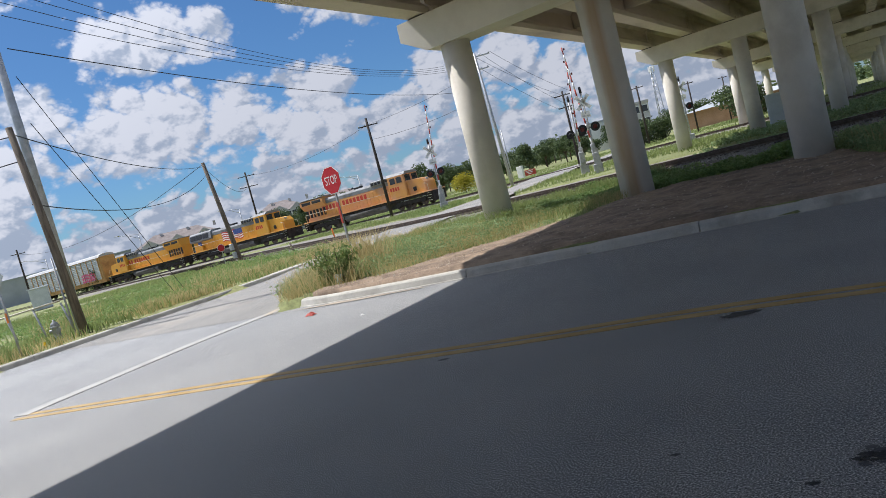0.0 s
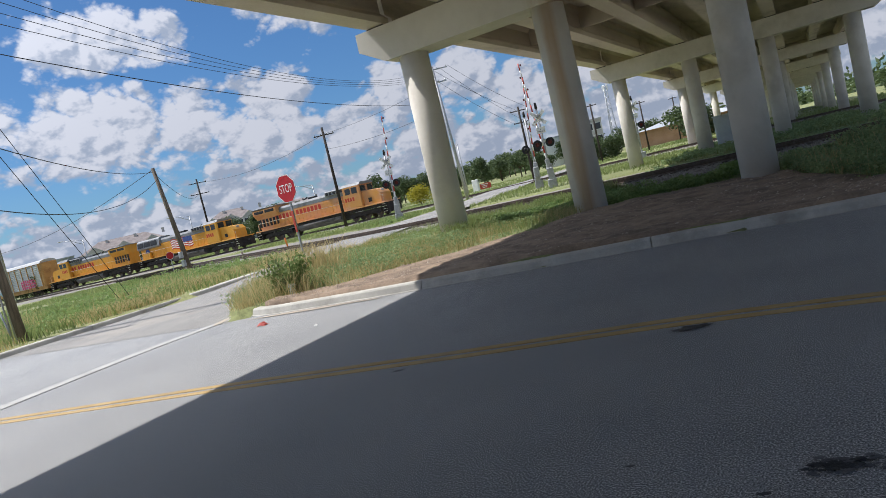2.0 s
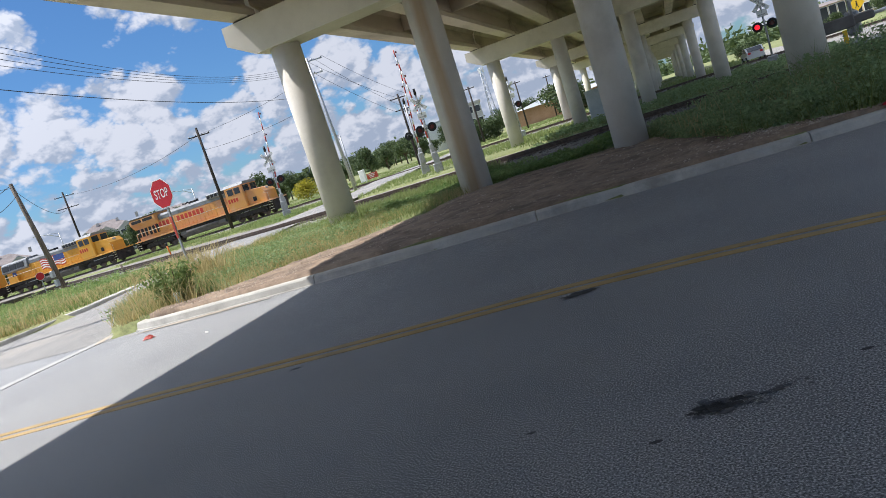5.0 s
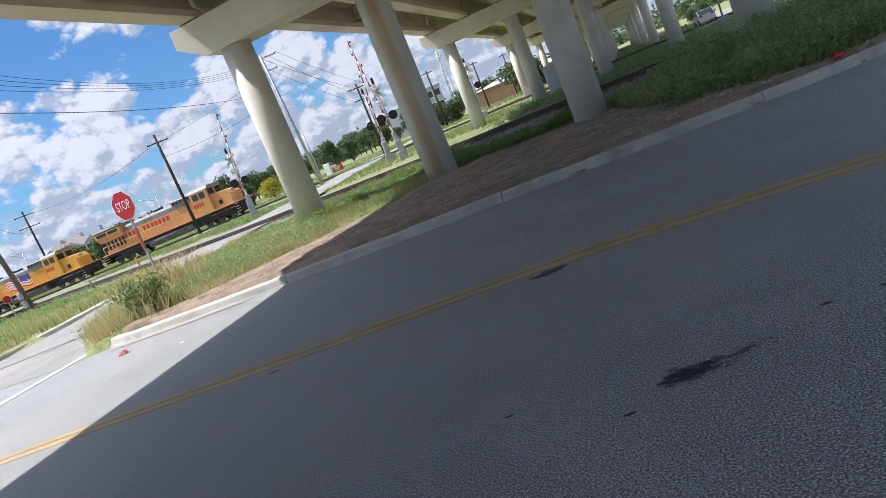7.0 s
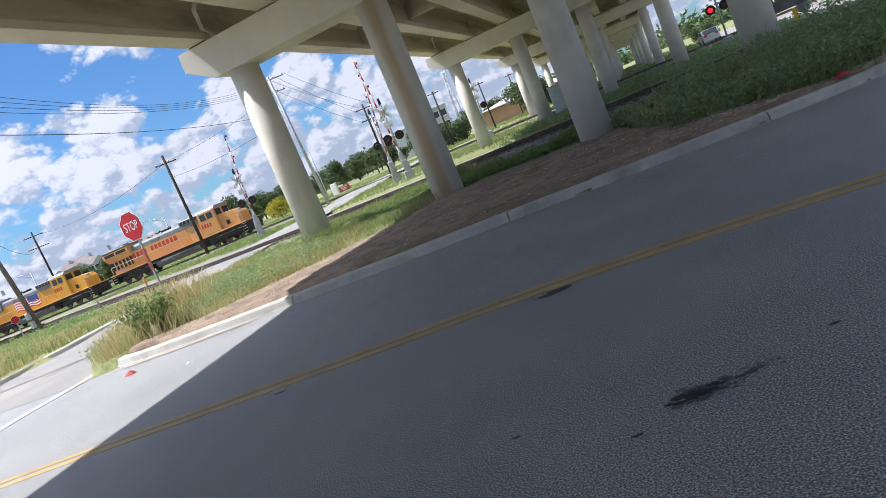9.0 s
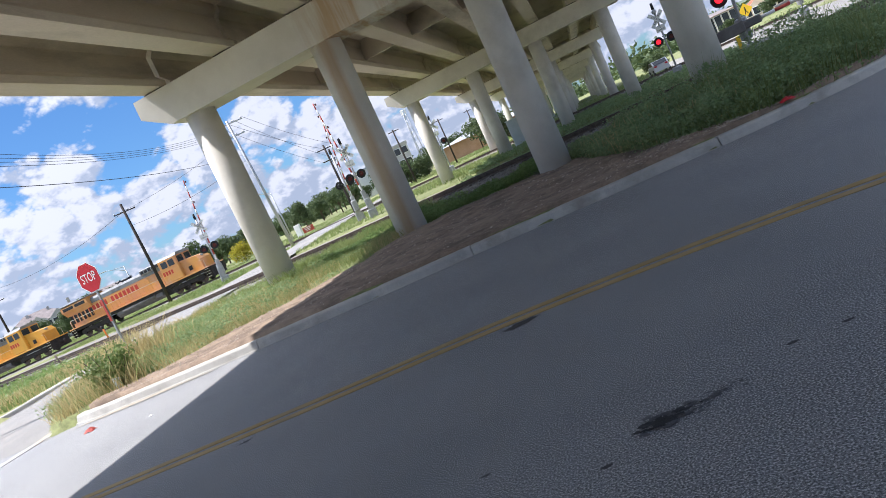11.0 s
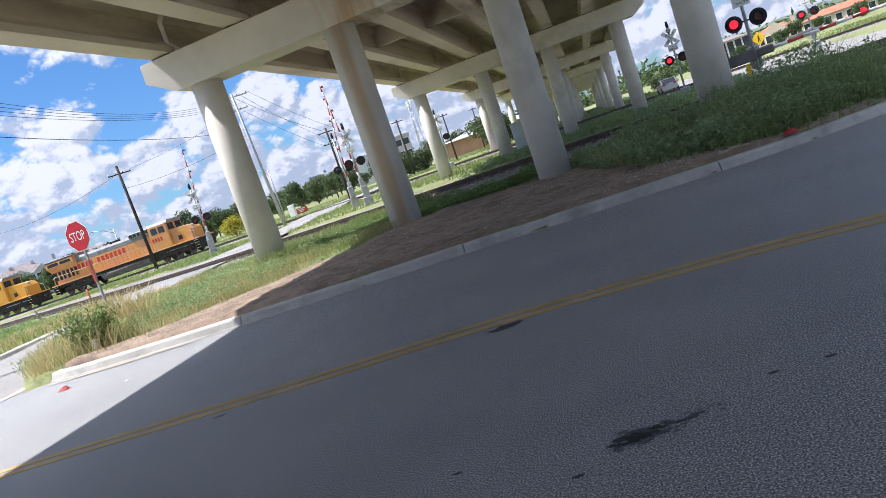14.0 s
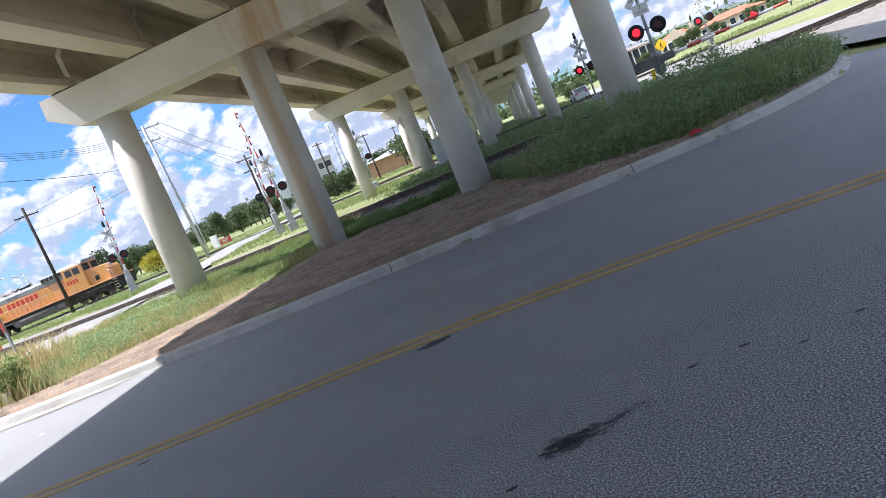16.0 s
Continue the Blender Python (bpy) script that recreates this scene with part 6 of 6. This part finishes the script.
# ---- buildings and distance ----
def building(name, label, a0, a1, dist, z0, wall_h, storeys, bays, wall, roof_mat, roof_h, depth=14.0, glass=False, flat=False, gables=0):
    p, q = Vector(polar(a0, dist)), Vector(polar(a1, dist))
    L = (q - p).length
    turn = math.degrees(math.atan2(q.y - p.y, q.x - p.x))
    b = thing(name, label, "building", "distant buildings", at=(p.x, p.y, z0), turn=turn)
    body = part("wall", Build().box((L / 2, depth / 2, wall_h / 2 - 1.5), (L, depth, wall_h + 3)), wall, b)
    if flat:
        part("roof", Build().box((L / 2, depth / 2, wall_h + 0.25), (L + 0.6, depth + 0.6, 0.5)), roof_mat, b)
    else:
        o = 0.6
        v = [(-o, -o), (L + o, -o), (L + o, depth + o), (-o, depth + o)]
        r = Build()
        r.v = [(x, y, wall_h) for x, y in v] + [(min(depth / 2, L / 3), depth / 2, wall_h + roof_h), (L - min(depth / 2, L / 3), depth / 2, wall_h + roof_h)]
        for f in ((0, 1, 5, 4), (1, 2, 5), (2, 3, 4, 5), (3, 0, 4), (3, 2, 1, 0)):
            r.face(f)
        part("roof", r, roof_mat, b)
    for k in range(gables):
        x = L * (k + 0.5) / gables
        g = part("gable", Build().prism([(x - 3.2, 0), (x + 3.2, 0), (x + 3.2, wall_h), (x, wall_h + 2.2), (x - 3.2, wall_h)], "y", -1.6, depth / 2), wall, b)
        part("chimney", Build().box((x + 4.6, depth * 0.4, wall_h + roof_h * 0.8), (1.0, 1.0, 1.8)), wall, b)
    if storeys:
        sh = wall_h / storeys
        w = 1.5 if not glass else L / bays * 0.8
        me = Build().box((0, 0, 0), (w, 0.06, sh * (0.5 if not glass else 0.8))).mesh("window_pane")
        me.materials.append(GLASS_DARK)
        fm = Build().box((0, 0.02, 0), (w + 0.3, 0.06, sh * (0.5 if not glass else 0.8) + 0.3)).mesh("window")
        fm.materials.append(WHITE_PAINT)
        for s in range(storeys):
            for k in range(bays):
                x, y = L * (k + 0.5) / bays, -0.05
                if gables and abs((x / L * gables) % 1 - 0.5) < 3.3 * gables / L:
                    y = -1.65
                wn = new("window", fm)
                wn.parent, wn.matrix_basis = b, pose(x, y, sh * (s + 0.52))
                pn = new("pane", me)
                pn.parent, pn.matrix_basis = wn, pose(0, -0.05, 0)
    return b


building("apartment_building", "three-storey grey apartment block with brown hip roof", -56.6, -50.6, 290, 1.2, 8.0, 3, 12, STUCCO, SHINGLE, 4.0, gables=3)
building("apartment_building", "three-storey pale apartment block with dormers", -47.8, -43.6, 280, 1.2, 8.4, 3, 10, STUCCO, SHINGLE, 4.2, gables=3)
building("apartment_building", "long apartment block with brown roof among trees", -43.6, -38.6, 300, 1.2, 7.6, 3, 12, STUCCO, SHINGLE, 3.8, gables=2)
building("apartment_building", "far apartment block with low brown roof", -38.4, -34.0, 330, 1.2, 7.2, 3, 12, STUCCO, SHINGLE, 3.6, gables=2)
building("warehouse", "long grey metal warehouse on the horizon", -70, -57.0, 420, 0.5, 13.0, 0, 0, METAL_ROOF, METAL_ROOF, 1, 40, flat=True)
building("office_building", "pale three-storey building behind a column", -18.2, -15.7, 200, 0.3, 10.2, 3, 4, STUCCO, STUCCO, 0.6, 12, flat=True)
building("low_warehouse", "low tan brick warehouse with grey roof", -13.2, -5.5, 165, 0.3, 3.6, 0, 0, BRICK, METAL_ROOF, 1.6, 16)
building("glass_building", "low building with blue glass front", 7.4, 10.6, 230, 0.5, 5.6, 1, 6, STUCCO_TAN, SHINGLE, 1.0, 14, glass=True)
building("stucco_house", "tan stucco building with red tile roof", 11.0, 13.6, 215, 0.5, 3.6, 1, 5, STUCCO_TAN, RED_TILE, 1.7, 10, gables=1)
building("stucco_house", "long low building with red tile roof", 13.9, 18.5, 240, 0.5, 3.4, 1, 7, STUCCO_TAN, RED_TILE, 1.8, 12)
building("white_house", "small white house on the hill", -25.9, -25.2, 420, 7.5, 4.0, 1, 2, WHITE_PAINT, METAL_ROOF, 0.8, 8, flat=True)
building("white_building", "white flat-roofed shed behind the signal", -20.4, -18.6, 240, 0.3, 9.5, 0, 0, WHITE_PAINT, METAL_ROOF, 1, 12, flat=True)

tw = thing("lattice_tower", "grey steel lattice communications tower", "tower", at=polar(-14.9, 250, 0))
for k in range(3):
    a = k * 2.094
    part("leg", Build().tube([(1.6 * math.cos(a), 1.6 * math.sin(a), 0), (0.5 * math.cos(a), 0.5 * math.sin(a), 23.5)], 0.11, 6), GALV, tw)
for j in range(12):
    for k in range(3):
        a, b = k * 2.094, (k + 1) * 2.094
        r0, r1 = 1.6 - 1.1 * j / 12, 1.6 - 1.1 * (j + 1) / 12
        part("brace", Build().tube([(r0 * math.cos(a), r0 * math.sin(a), 23.5 * j / 12), (r1 * math.cos(b), r1 * math.sin(b), 23.5 * (j + 1) / 12)], 0.06, 5), GALV, tw)
part("antenna", Build().box((0.8, 0, 22.4), (0.4, 0.5, 1.8), None, 0.05).box((-0.8, 0.2, 22.4), (0.4, 0.5, 1.8), None, 0.05).box((0, -0.8, 22.2), (0.4, 0.4, 1.8), None, 0.05), WHITE_PAINT, tw)


def ridge(name, label, az0, az1, dist, heights, width):
    b = Build()
    n, rows = 90, 9
    for j in range(rows):
        for i in range(n + 1):
            az = az0 + (az1 - az0) * i / n
            f = j / (rows - 1)
            top = float(np.interp(az, [h[0] for h in heights], [h[1] for h in heights]))
            bump = 1 + 0.10 * noise.noise((az * 0.9, f * 3, dist * 0.01)) + 0.08 * noise.noise((az * 4.0, f * 6, 1))
            x, y, _ = polar(az, dist + width * (f - 0.5))
            b.v.append((x, y, -2 + (top + 2) * math.sin(math.pi * min(1, 0.02 + f * 0.52)) * bump))
    for j in range(rows - 1):
        for i in range(n):
            a = j * (n + 1) + i
            b.face((a, a + 1, a + n + 2, a + n + 1), True)
    return tagged(obj(name, b, HILL), label, "hill", kind="structure")


ridge("hill", "low wooded hill on the horizon", -44, -8, 1500, [(-44, 10), (-38, 24), (-33, 34), (-28, 42), (-25, 44), (-22, 36), (-16, 22), (-8, 14)], 900)
ridge("hill", "low wooded hill behind the overpass", -10, 40, 1200, [(-10, 14), (-2, 18), (4, 24), (9, 32), (14, 36), (20, 28), (30, 22), (40, 18)], 700)
pts, rw = [], np.random.RandomState(91)
for _ in range(2600):
    az, dist = -62 + 85 * rw.rand(), 320 + 500 * rw.rand()
    x, y, _ = polar(az, dist)
    q = 2.5 + 3.0 * rw.rand()
    v = rw.normal(size=(14, 3)) * np.array([q * 0.8, q * 0.8, q * 0.5]) + np.array([x, y, ground_z(x, y) + q])
    pts += v.tolist()
tagged(new("far_woods", leaves("far_woods", pts, 1.5, LEAF, 92)), "far green woods along the horizon", "woods", kind="stuff")

car = thing("parked_car", "small silver hatchback waiting beyond the crossing", "car", at=(7.2, 86, 0.1), turn=95)
part("body", Build().prism([(-2.0, 0.3), (2.0, 0.3), (2.05, 0.7), (1.9, 0.95), (0.9, 1.05), (0.3, 1.5), (-1.4, 1.52), (-2.0, 1.0)], "y", -0.85, 0.85), CAR_PAINT, car)
part("windshield", Build().prism([(0.95, 1.06), (0.34, 1.47), (0.36, 1.48), (0.97, 1.07)], "y", -0.72, 0.72), GLASS_DARK, car)
part("rear_window", Build().prism([(-2.01, 1.05), (-1.5, 1.47), (-1.52, 1.48), (-2.03, 1.06)], "y", -0.72, 0.72), GLASS_DARK, car)
for y in (-0.86, 0.86):
    part("side_window", Build().prism([(0.7, 1.06), (0.25, 1.44), (-1.3, 1.45), (-1.7, 1.06)], "y", y - 0.005, y + 0.005), GLASS_DARK, car)
    for x in (-1.25, 1.3):
        w = part("wheel", Build().tube([(x, y - 0.1, 0.31), (x, y + 0.08, 0.31)], 0.31, 18, smooth=False), TYRE, car)
        part("rim", Build().tube([(x, y - 0.105, 0.31), (x, y + 0.085, 0.31)], 0.19, 12, smooth=False), SILVER, w)
for y in (-0.6, 0.6):
    part("headlight", Build().box((1.98, y, 0.75), (0.12, 0.35, 0.16), None, 0.03), WHITE_PAINT, car)
    part("tail_light", Build().box((-2.0, y, 0.9), (0.08, 0.3, 0.2), None, 0.02), RED_PAINT, car)
